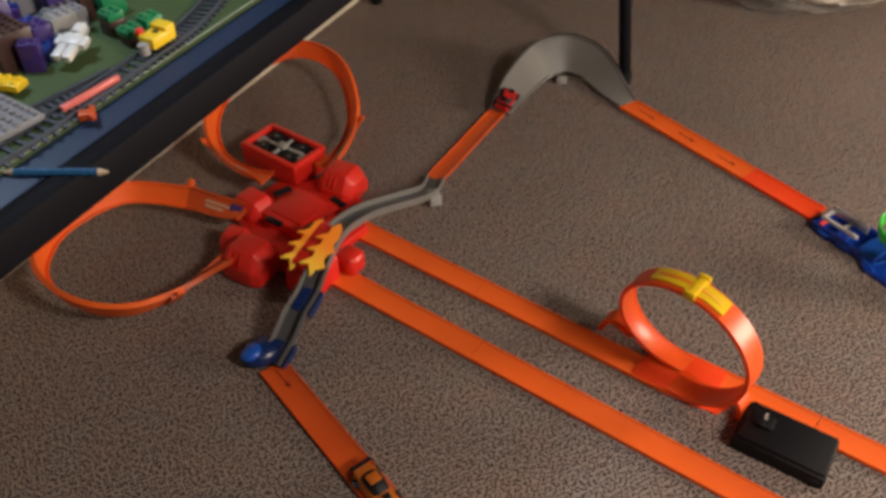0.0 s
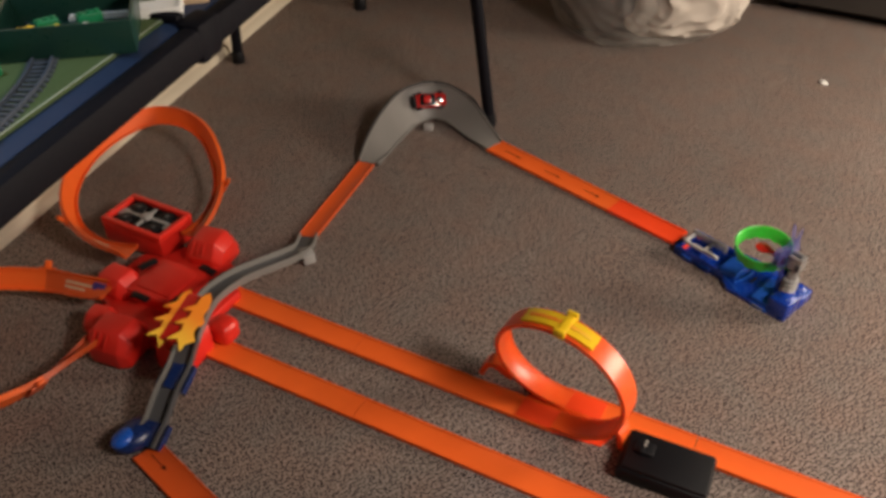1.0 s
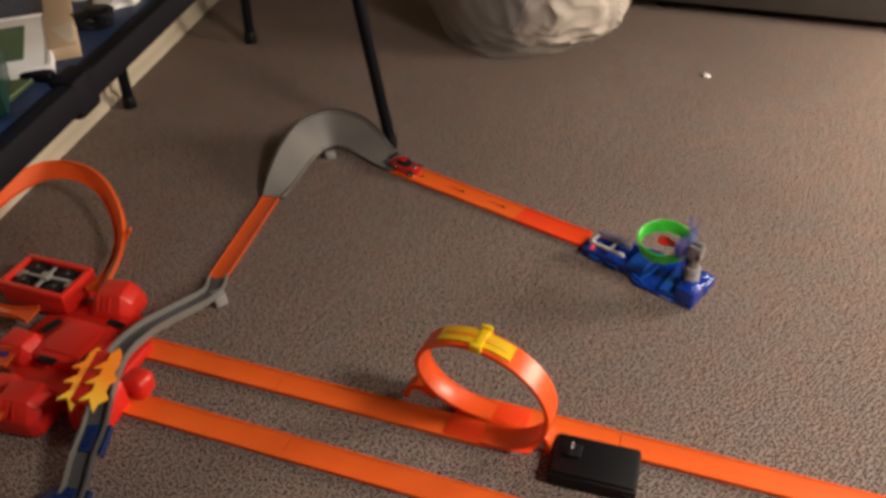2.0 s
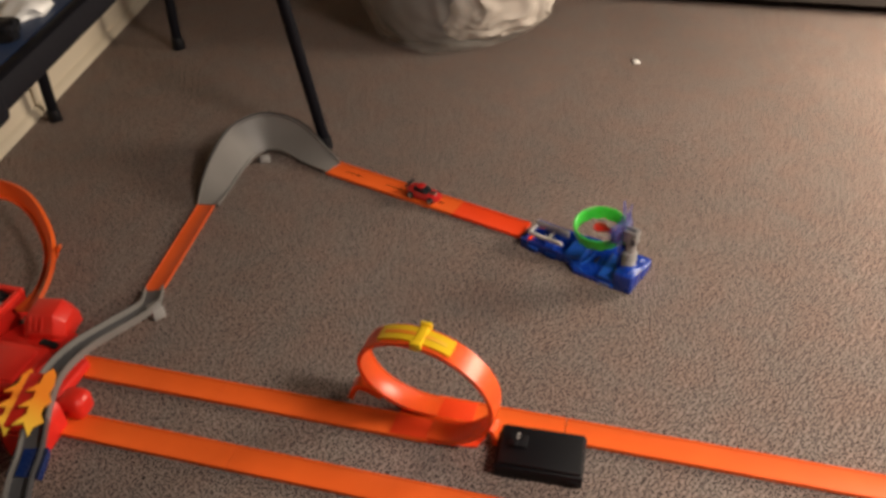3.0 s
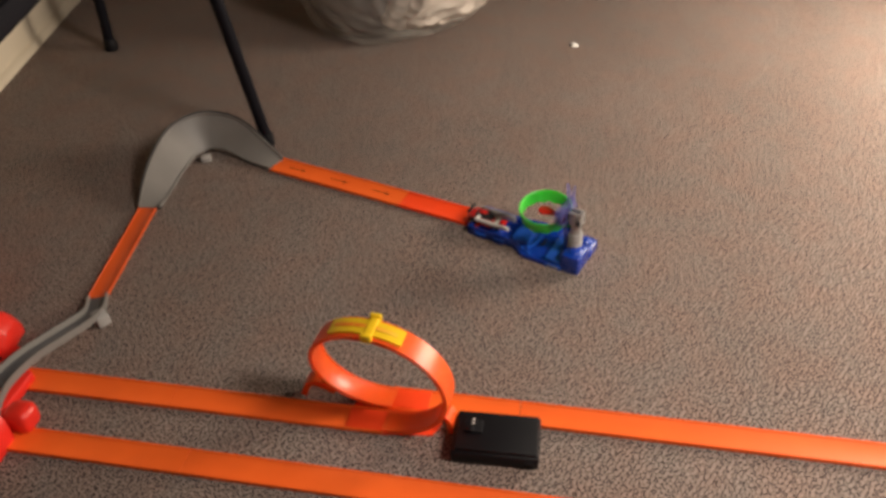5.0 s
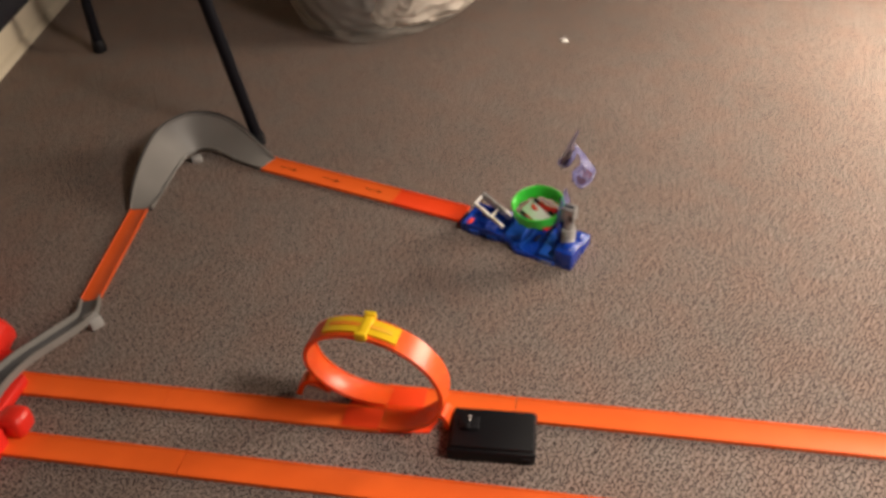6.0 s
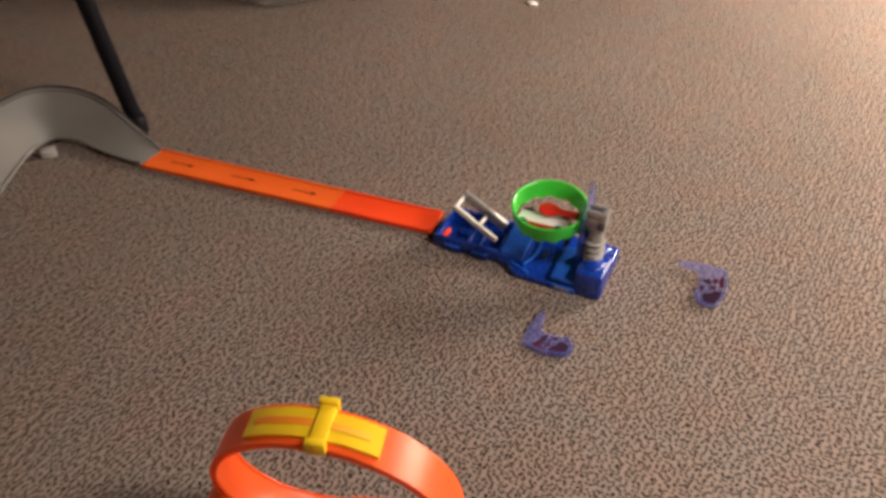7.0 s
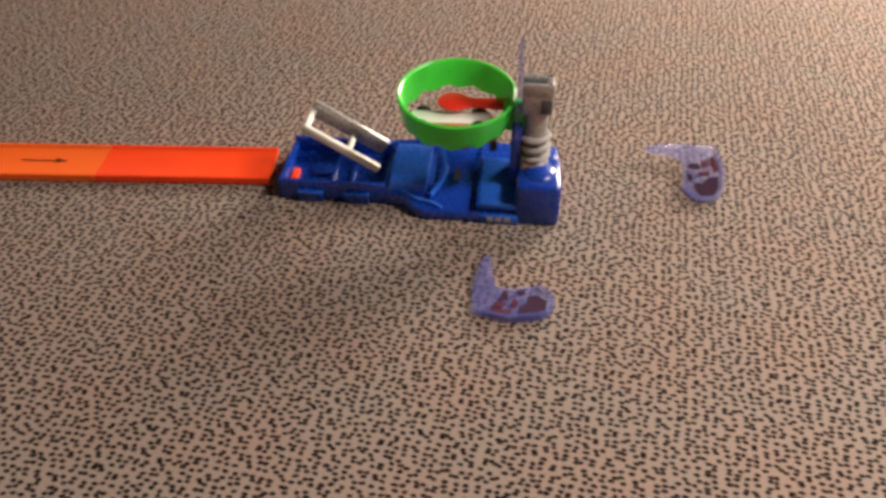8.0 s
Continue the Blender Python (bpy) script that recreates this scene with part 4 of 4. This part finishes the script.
# ---- things around ----
def build_bag():
    t = thing("plastic_bag", pose(0.807, 2.128, 0, 0, 0, -10), "crumpled clear grey plastic bag full of dark things", "plastic bag")

    def lump(level, size, fold):
        bm = bmesh.new()
        bmesh.ops.create_icosphere(bm, subdivisions=level, radius=1)
        for v in bm.verts:
            d = v.co.normalized()
            k = 1 + 0.08 * noise.noise(d * 1.6 + Vector((3, 1, 7)))
            bend = 0.35 * noise.noise(d * 2.2 + Vector((7, 2, 1)))
            for q, h in ((1.6, 0.05), (3.6, 0.030), (8.0, 0.010)):
                w = Vector((d.x * q + bend * q, d.y * q + bend * q, d.z * q * 0.22 + q))
                k += fold * h * (1 - abs(noise.noise(w))) ** 4
            k += fold * 0.022 * math.exp(-((d.z + 0.60 + 0.10 * noise.noise(d * 2)) / 0.05) ** 2)
            v.co = Vector((d.x * 0.205, d.y * 0.17, d.z * 0.19)) * (k * size)
            v.co.z = max(v.co.z, -0.145 * size) + 0.147
        return bm
    # dark lump: contents and shaded left; pale lump: the lit right side
    dark, pale = lump(5, 0.90, 0.3), lump(6, 0.68, 1.4)
    dark.transform(Matrix.Translation((-0.012, -0.006, 0.0)))
    pale.transform(Matrix.Translation((0.050, -0.052, -0.014)))
    part("dark_filling", dark, BAG_STUFF, t, "dark things in the bag, also its shaded left side")
    part("pale_filling", pale, BAG_LIT, t, "pale lump that paints the lit right side of the bag")
    part("bag_film", lump(6, 1.0, 1.0), BAG, t, smooth=50)


# dark low box put where a soft shadow falls at the back
def build_back_shade():
    t = thing("back_shade_box", pose(1.64, 1.935, 0, 0, 0, -25.5), "dark brown low box standing in for a soft shadow at the back", "sofa")
    part("base", box(1.30, 0.30, 0.22, (0, 0.15, 0.02), 0.02, seg=3), BACK_SHADE, t)
    part("front_panel", box(1.28, 0.012, 0.17, (0, -0.003, 0.03), 0.004), BACK_SHADE, t)
    for x in (-0.58, 0.58):
        part("foot", cyl(0.02, 0.016, 0.03, (x, 0.06, 0), 16), BLACK, t)


def build_speck():
    bm = bmesh.new()
    bmesh.ops.create_icosphere(bm, subdivisions=2, radius=0.008)
    for v in bm.verts:
        v.co *= 1 + 0.5 * noise.noise(v.co * 160)
        v.co.z = max(0, v.co.z * 0.4 + 0.0015)
    solo("paper_scrap", bm, WHITE, "tiny white scrap of paper on the carpet", "paper scrap", pose(1.097, 1.883, 0))


def build_second_leg():
    t = thing("folding_stand", pose(0.2415, 2.1847, 0), "black steel folding stand leg on the carpet", "stand")
    part("leg", tube((0, 0, 0.012), (0.02, 0.02, 0.75), 0.010), BLACK_PAINT, t)
    part("rubber_foot", cyl(0.014, 0.012, 0.024, (0, 0, 0), 16, bevel=0.002), BLACK, t)


def studded(name, w, d, h, material, label, m, category="toy brick", stud=0.0016):
    bm = box(w, d, h, bevel=0.0004)
    nx, ny = max(1, round(w / 0.0055)), max(1, round(d / 0.0055))
    for i in range(nx):
        for j in range(ny):
            cyl(0.0016, 0.0016, stud, ((i + 0.5) / nx * w - w / 2, (j + 0.5) / ny * d - d / 2, h - 0.0002), 8, bm=bm)
    return solo(name, bm, material, label, category, m)


def build_table_things():
    e = T_TURN
    # green play board with a pale edge
    solo("play_board", box(0.62, 0.26, 0.003, (0, 0, 0), 0.0005), GREEN_BOARD, "thin green play board lying on the blue table", "play board", on_table(0.0140, 0.8400, 0, 73.5))
    solo("board_trim", box(0.62, 0.0010, 0.0004, (0, 0, 0.0031)), BOARD_EDGE, "pale edge strip of the green board", "trim", on_table(0.1385, 0.8035, 0.0, 73.5))
    # rails with sleepers
    path = smooth_path([(0.060, 0.775, 0), (0.092, 0.846, 0), (0.108, 0.900, 0), (0.122, 0.955, 0), (0.130, 0.992, 0), (0.130, 1.040, 0), (0.118, 1.085, 0), (0.095, 1.125, 0)], 8)
    tr = thing("toy_rails", on_table(0.0375, -0.047, 0.003), "dark grey plastic toy railway track with sleepers", "toy railway")
    f = framed(path)
    for off in (-0.006, 0.006):
        part("rail", sweep([(off - 0.0008, 0.0012), (off + 0.0008, 0.0012), (off + 0.0008, 0.0034), (off - 0.0008, 0.0034)], f), RAIL_GREY, tr)
    sl = finish(box(0.0028, 0.019, 0.0016, bevel=0.0003), "sleeper", RAIL_GREY)
    for p, s, u in f[::1]:
        o = new("sleeper", sl)
        o.parent = tr
        o.matrix_basis = grown(pose(p.x, p.y, 0, 0, 0, math.degrees(math.atan2(s.y, s.x)) + 90))
    path2 = smooth_path([(0.062, 0.838, 0), (0.084, 0.872, 0), (0.102, 0.905, 0), (0.113, 0.930, 0)], 8)
    tr2 = thing("toy_rails", on_table(0.0375, -0.047, 0.0036), "dark grey plastic toy railway branch track", "toy railway")
    for off in (-0.006, 0.006):
        part("rail", sweep([(off - 0.0008, 0.0012), (off + 0.0008, 0.0012), (off + 0.0008, 0.0034), (off - 0.0008, 0.0034)], framed(path2)), RAIL_GREY, tr2)
    for p, s, u in framed(path2):
        o = new("sleeper", sl)
        o.parent = tr2
        o.matrix_basis = grown(pose(p.x, p.y, 0, 0, 0, math.degrees(math.atan2(s.y, s.x)) + 90))
    # yellow cart
    c = thing("toy_cart", on_table(0.1615, 0.9160, 0.008, 72), "small yellow toy cart with a grey coupling on the rails", "toy cart")
    part("cart_body", box(0.019, 0.011, 0.007, (0, 0, 0), 0.001), YELLOW, c)
    part("cart_top", box(0.008, 0.012, 0.003, (0.005, 0, 0.0068), 0.001), YELLOW, c)
    part("badge", cyl(0.002, 0.002, 0.0008, (-0.001, 0, 0.0068), 8), BRICK_BROWN, c, "dark round badge")
    part("coupling", cyl(0.0032, 0.0032, 0.006, (-0.012, 0, -0.002), 12), GREY_LIGHT, c, "grey round coupling")
    part("lamp_knob", ball(0.0028, (-0.006, 0.007, 0.007)), RED_BRIGHT, c, "red knob")
    # white figure, plain
    fig = box(0.006, 0.005, 0.013, (-0.0035, 0, 0), 0.001)
    box(0.006, 0.005, 0.013, (0.0035, 0, 0), 0.001, bm=fig)
    box(0.014, 0.007, 0.011, (0, 0, 0.0125), 0.0015, bm=fig)
    box(0.004, 0.005, 0.010, (-0.0090, 0, 0.0125), 0.0015, bm=fig)
    box(0.004, 0.005, 0.010, (0.0090, 0, 0.0125), 0.0015, bm=fig)
    cyl(0.0052, 0.0048, 0.009, (0, 0, 0.0235), 14, bevel=0.001, bm=fig)
    cyl(0.0022, 0.0012, 0.004, (0, 0, 0.0322), 10, bm=fig)
    fig.transform(Matrix.Scale(0.86, 4))
    solo("toy_figure", fig, WHITE, "small white plastic toy figure lying on its back", "toy figure", on_table(0.1185, 0.8840, 0.010, 0) @ pose(0, 0, 0, -78, 0, -2))
    # pink bar, clip
    solo("pink_bar", box(0.038, 0.0032, 0.0032, bevel=0.0008), PINK, "pink plastic bar lying across the rails", "toy part", on_table(0.1495, 0.8570, 0.0066, 68))
    b = box(0.008, 0.006, 0.004, bevel=0.001)
    box(0.003, 0.012, 0.003, (0.003, 0.001, 0.0005), 0.0008, bm=b)
    solo("orange_clip", b, ORANGE_DARK, "small orange plastic clip on the board edge", "toy part", on_table(0.1545, 0.8410, 0.0034, 30))
    # pencil
    pc = thing("pencil", on_table(0.1610, 0.7965, 0.0022, 10), "dark blue wooden pencil sharpened at both ends", "pencil")
    part("shaft", cyl(0.0019, 0.0019, 0.040, seg=6, m=pose(-0.020, 0, 0, 0, 90, 0)), PENCIL_BLUE, pc)
    for s, x in ((1, 0.020), (-1, -0.020)):
        tip = part("sharpened_tip", cyl(0.0019, 0.0006, 0.005, seg=10, m=pose(x, 0, 0, 0, 90 * s, 0)), WOOD, pc, "bare wooden tip")
        part("lead", cyl(0.0006, 0.0002, 0.0012, seg=8, m=pose(x + s * 0.005, 0, 0, 0, 90 * s, 0)), BLACK, tip)
    # plate and bricks
    studded("grey_plate", 0.060, 0.046, 0.003, BRICK_GREY, "pale grey studded building plate on the board", on_table(0.1005, 0.824, 0.0064, -24))
    for x, y, z, w, d, h, mt, lb in (
            (0.088, 0.978, 0.003, 0.011, 0.011, 0.010, BRICK_BROWN, "brown toy brick under a green one"),
            (0.088, 0.978, 0.013, 0.011, 0.011, 0.004, BRICK_GREEN, "bright green toy brick"),
            (0.104, 0.968, 0.003, 0.011, 0.010, 0.006, BRICK_BROWN, "brown toy brick under a green one"),
            (0.104, 0.968, 0.009, 0.012, 0.011, 0.004, BRICK_GREEN, "bright green toy brick"),
            (0.106, 0.988, 0.003, 0.012, 0.010, 0.008, BRICK_GREEN, "green toy brick on the green board"),
            (0.074, 1.002, 0.003, 0.016, 0.012, 0.014, BRICK_GREEN, "green toy brick on the green board"),
            (0.060, 0.975, 0.003, 0.020, 0.018, 0.014, BRICK_GREY, "light grey toy brick of the model"),
            (0.050, 0.986, 0.017, 0.018, 0.014, 0.010, BRICK_VIOLET, "violet toy brick on top of the model"),
            (0.062, 0.945, 0.003, 0.014, 0.014, 0.010, BRICK_BLUE, "deep blue toy brick on the green board"),
            (0.046, 0.935, 0.003, 0.022, 0.026, 0.022, BRICK_BROWN, "dark brown toy brick wall"),
            (0.024, 0.950, 0.003, 0.024, 0.030, 0.030, BRICK_VIOLET, "dark violet toy brick tower"),
            (0.030, 0.985, 0.003, 0.026, 0.020, 0.026, BRICK_GREY, "light grey toy brick tower"),
            (0.002, 0.970, 0.003, 0.026, 0.040, 0.034, BRICK_BROWN, "dark brown toy brick tower"),
            (0.040, 1.012, 0.003, 0.022, 0.016, 0.018, BRICK_BLUE, "deep blue toy brick on the green board"),
            (0.012, 0.915, 0.003, 0.020, 0.016, 0.016, BRICK_GREY, "light grey toy brick on the green board"),
            (0.096, 1.040, 0.003, 0.016, 0.016, 0.010, BRICK_GREEN, "green toy brick on the green board"),
            (0.070, 1.050, 0.003, 0.020, 0.020, 0.012, BRICK_BLUE, "deep blue toy brick on the green board")):
        studded("toy_brick", w, d, h, mt, lb, on_table(x + 0.0385, y - 0.047, z, 62))
    studded("orange_plate", 0.030, 0.010, 0.004, YELLOW, "orange-yellow long toy plate", on_table(0.0955, 0.8590, 0.006, -4))
    rnd = random.Random(5)
    tones = [BRICK_GREY, BRICK_BROWN, BRICK_VIOLET, BRICK_BLUE, BRICK_GREY, BRICK_BROWN, GREY_LIGHT]
    words = ["light grey", "dark brown", "dark violet", "deep blue", "light grey", "dark brown", "pale grey"]
    for k in range(34):
        q = rnd.randrange(7)
        x, y = 0.030 + 0.075 * rnd.random(), 0.880 + 0.115 * rnd.random()
        z = 0.003 + 0.030 * rnd.random() * max(0.0, 1 - (x - 0.030) / 0.09)
        studded("toy_brick", rnd.choice((0.008, 0.011, 0.016)), rnd.choice((0.008, 0.011)), z + rnd.choice((0.004, 0.010)), tones[q], words[q] + " toy brick in the heap on the board", on_table(x, y, 0.003, rnd.choice((62, 62, 20, 100))))
    # dark green tray with yellow bricks
    t = thing("storage_tray", on_table(0.1715, 1.0480, 0.0035, 14), "dark green plastic tray holding toy bricks", "storage tray")
    part("tray_floor", box(0.084, 0.060, 0.002), GREEN_BOX, t)
    for sx, sy, x, y in ((0.084, 0.002, 0, -0.029), (0.084, 0.002, 0, 0.029), (0.002, 0.056, 0.041, 0), (0.002, 0.056, -0.041, 0)):
        part("tray_wall", box(sx, sy, 0.022, (x, y, 0.0), 0.0006), GREEN_BOX, t)
    for x, y, w, mt, lb in ((0.118, 1.078, 0.013, YELLOW, "yellow toy brick in the tray"), (0.134, 1.080, 0.014, YELLOW, "yellow toy brick in the tray"), (0.152, 1.085, 0.012, WHITE, "white toy brick in the tray"), (0.126, 1.094, 0.014, BRICK_GREEN, "green toy brick in the tray"), (0.150, 1.106, 0.016, BRICK_GREEN, "green toy brick in the tray")):
        studded("toy_brick", w, 0.008, 0.012, mt, lb, on_table(x + 0.031, y - 0.048, 0.0056, 25 + w * 900))
    # white printed box with a deep border round its picture
    g = thing("printed_carton", on_table(0.1960, 1.1330, 0.0, 14), "white printed cardboard box with a green picture in a broad border", "carton")
    part("carton_body", box(0.076, 0.104, 0.008, (-0.012, 0.0, 0), 0.001), WHITE, g)
    part("picture_panel", box(0.050, 0.064, 0.0006, (-0.018, 0.000, 0.0079)), PRINT_GREEN, g, "printed dark green picture")
    for sx, sy, x, y in ((0.074, 0.003, -0.012, -0.050), (0.074, 0.003, -0.012, 0.050), (0.003, 0.098, 0.0240, 0)):
        part("border_ridge", box(sx, sy, 0.0016, (x, y, 0.0078), 0.0005), WHITE, g)
    tan = thing("tan_carton", on_table(0.2185, 1.1740, 0.0, 16), "open tan cardboard box with a torn flap", "carton")
    part("carton_base", box(0.021, 0.120, 0.010, bevel=0.001), WOOD, tan)
    part("carton_flap", box(0.018, 0.034, 0.0012, (0.001, -0.036, 0.0102), 0.0004, pose(0, 0, 0, 2, -6, 0)), BASEBOARD, tan, "paler torn flap")
    for x, y, r, seed in ((0.222, 1.246, 0.016, 1), (0.252, 1.226, 0.018, 4)):
        bm = bmesh.new()
        bmesh.ops.create_icosphere(bm, subdivisions=3, radius=r)
        for v in bm.verts:
            v.co *= 1 + 0.5 * noise.noise(v.co * 70 + Vector((seed, 0, 0)))
            v.co.z = max(0.0, v.co.z * 0.55 + 0.003)
        solo("crumpled_paper", bm, WHITE, "crumpled white paper lying on the blue table", "paper", on_table(x, y, 0.0))
    bm = bmesh.new()
    bmesh.ops.create_icosphere(bm, subdivisions=3, radius=0.017)
    for v in bm.verts:
        v.co *= 1 + 0.6 * noise.noise(v.co * 90)
        v.co.z = max(0.0, v.co.z * 0.5 + 0.004)
    solo("black_pouch", bm, BLACK, "small crumpled black pouch on the table", "pouch", on_table(0.2430, 1.1830, 0.0))


build_room()
build_table()
build_tracks()
build_curve()
build_s_track()
build_loop()
build_battery_box()
build_hub()
build_big_loops()
launcher = build_launcher()
gate = build_gate()
wing_a = wing("violet_wing", -1)
wing_b = wing("violet_wing", 1)
car = build_car(CAR_RED, "small dark red die-cast toy car with black wheels")
parked = build_car(CAR_ORANGE, "shiny orange toy car on the short track")
parked.matrix_basis = grown(pose(0.272, 0.9225, 0.003, 0, 0, -42))
build_bag()
build_back_shade()
build_speck()
build_second_leg()
build_table_things()


def at_launcher(u, v, z, rx=0, ry=0, rz=0):
    return pose(*L_AT, 0, 0, 0, L_TURN) @ pose(u, v, z, rx, ry, rz)


def on_last(s):
    """On the last run of track, s metres from its start."""
    d = Vector((LAST[1][0] - LAST[0][0], LAST[1][1] - LAST[0][1])).normalized()
    return pose(LAST[0][0] + d.x * s, LAST[0][1] + d.y * s, 0.0042, 0, 0, math.degrees(math.atan2(d.y, d.x)))


def on_curve(f):
    """On the banked curve, at the share f of its length."""
    path = framed(CURVE, curve_bank())
    x = f * (len(path) - 1)
    i = min(int(x), len(path) - 2)
    k = x - i
    p, s, u = [a.lerp(b, k) for a, b in zip(path[i], path[i + 1])]
    way = u.cross(s).normalized()
    side = way.cross(u).normalized()
    m = Matrix((way, -side, u.normalized())).transposed().to_4x4()
    m.translation = p + u * 0.0025
    return m


def move(ob, rows):
    walk(ob, [(t, grown(m)) for t, m in rows])


def motions():
    move(car, [(0.0, on_curve(0.07)), (0.3, on_curve(0.25)), (0.5, on_curve(0.365)), (0.8, on_curve(0.47)), (1.0, on_curve(0.54)), (1.2, on_curve(0.64)), (1.5, on_curve(0.80)), (1.8, on_curve(0.95)),
               (2.0, on_last(0.019)), (2.2, on_last(0.048)), (2.7, on_last(0.125)), (3.3, on_last(0.210)), (3.5, on_last(0.232)), (4.0, on_last(0.287)), (4.5, on_last(0.331)), (4.7, on_last(0.345)),
               (5.2, at_launcher(0.028, 0.022, 0.009)), (5.45, at_launcher(0.045, 0.022, 0.012)), (5.6, at_launcher(0.070, 0.021, 0.050, 0, -38, 0)), (5.7, at_launcher(0.094, 0.022, 0.085, 30, -10, 20)),
               (5.8, at_launcher(0.100, 0.022, 0.062, 70, 10, 60)), (5.9, at_launcher(0.112, 0.020, 0.058, 115, 10, 110)), (6.0, at_launcher(0.106, 0.012, 0.058, 150, 0, 150)), (6.1, at_launcher(0.105, 0.016, 0.059, 182, 0, 186)),
               (6.2, at_launcher(0.1030, 0.0140, 0.0565, 190, 0, 182)), (8.0, at_launcher(0.1030, 0.0140, 0.0565, 190, 0, 182))])
    flat, up = at_launcher(0.058, 0.0190, 0.0195, 0, 0, 0), at_launcher(0.060, 0.0185, 0.0185, 0, 31, 0)
    move(gate, [(0.0, flat), (5.5, flat), (5.6, at_launcher(0.059, 0.0188, 0.0190, 0, 20, 0)), (5.7, up), (8.0, up)])
    ua, ub = at_launcher(0.1385, 0.006, 0.078, 90, 0, 90), at_launcher(0.1360, 0.006, 0.078, 90, 0, -90)
    fa, fb = Matrix.Translation((0.932, 1.229, 0.0080)) @ Matrix.Rotation(radians(22), 4, (0.74, -0.67, 0)) @ pose(0, 0, 0, 0, 0, 47), pose(0.770, 1.228, 0.001, 0, 0, -48)

    def flight(start, land, steps):
        rows = [(0.0, start), (5.75, start)]
        for t, x, y, z, share in steps:
            m = start.to_quaternion().slerp(land.to_quaternion(), share).to_matrix().to_4x4()
            m.translation = (x, y, z)
            rows.append((t, m))
        return rows + [(6.6, land), (8.0, land)]
    move(wing_a, flight(ua, fa, [(5.9, 0.848, 1.300, 0.115, 0.18), (6.0, 0.862, 1.300, 0.118, 0.45), (6.1, 0.880, 1.292, 0.095, 0.65), (6.2, 0.883, 1.269, 0.056, 0.85), (6.3, 0.905, 1.261, 0.026, 0.6), (6.4, 0.915, 1.237, 0.012, 0.6), (6.5, 0.936, 1.240, 0.009, 0.9)]))
    move(wing_b, flight(ub, fb, [(5.9, 0.848, 1.312, 0.125, 0.18), (6.0, 0.846, 1.306, 0.142, 0.42), (6.1, 0.838, 1.292, 0.110, 0.55), (6.2, 0.837, 1.231, 0.026, 0.6), (6.3, 0.794, 1.244, 0.014, 0.8), (6.4, 0.772, 1.236, 0.006, 0.95), (6.5, 0.770, 1.230, 0.002, 1.0)]))


motions()
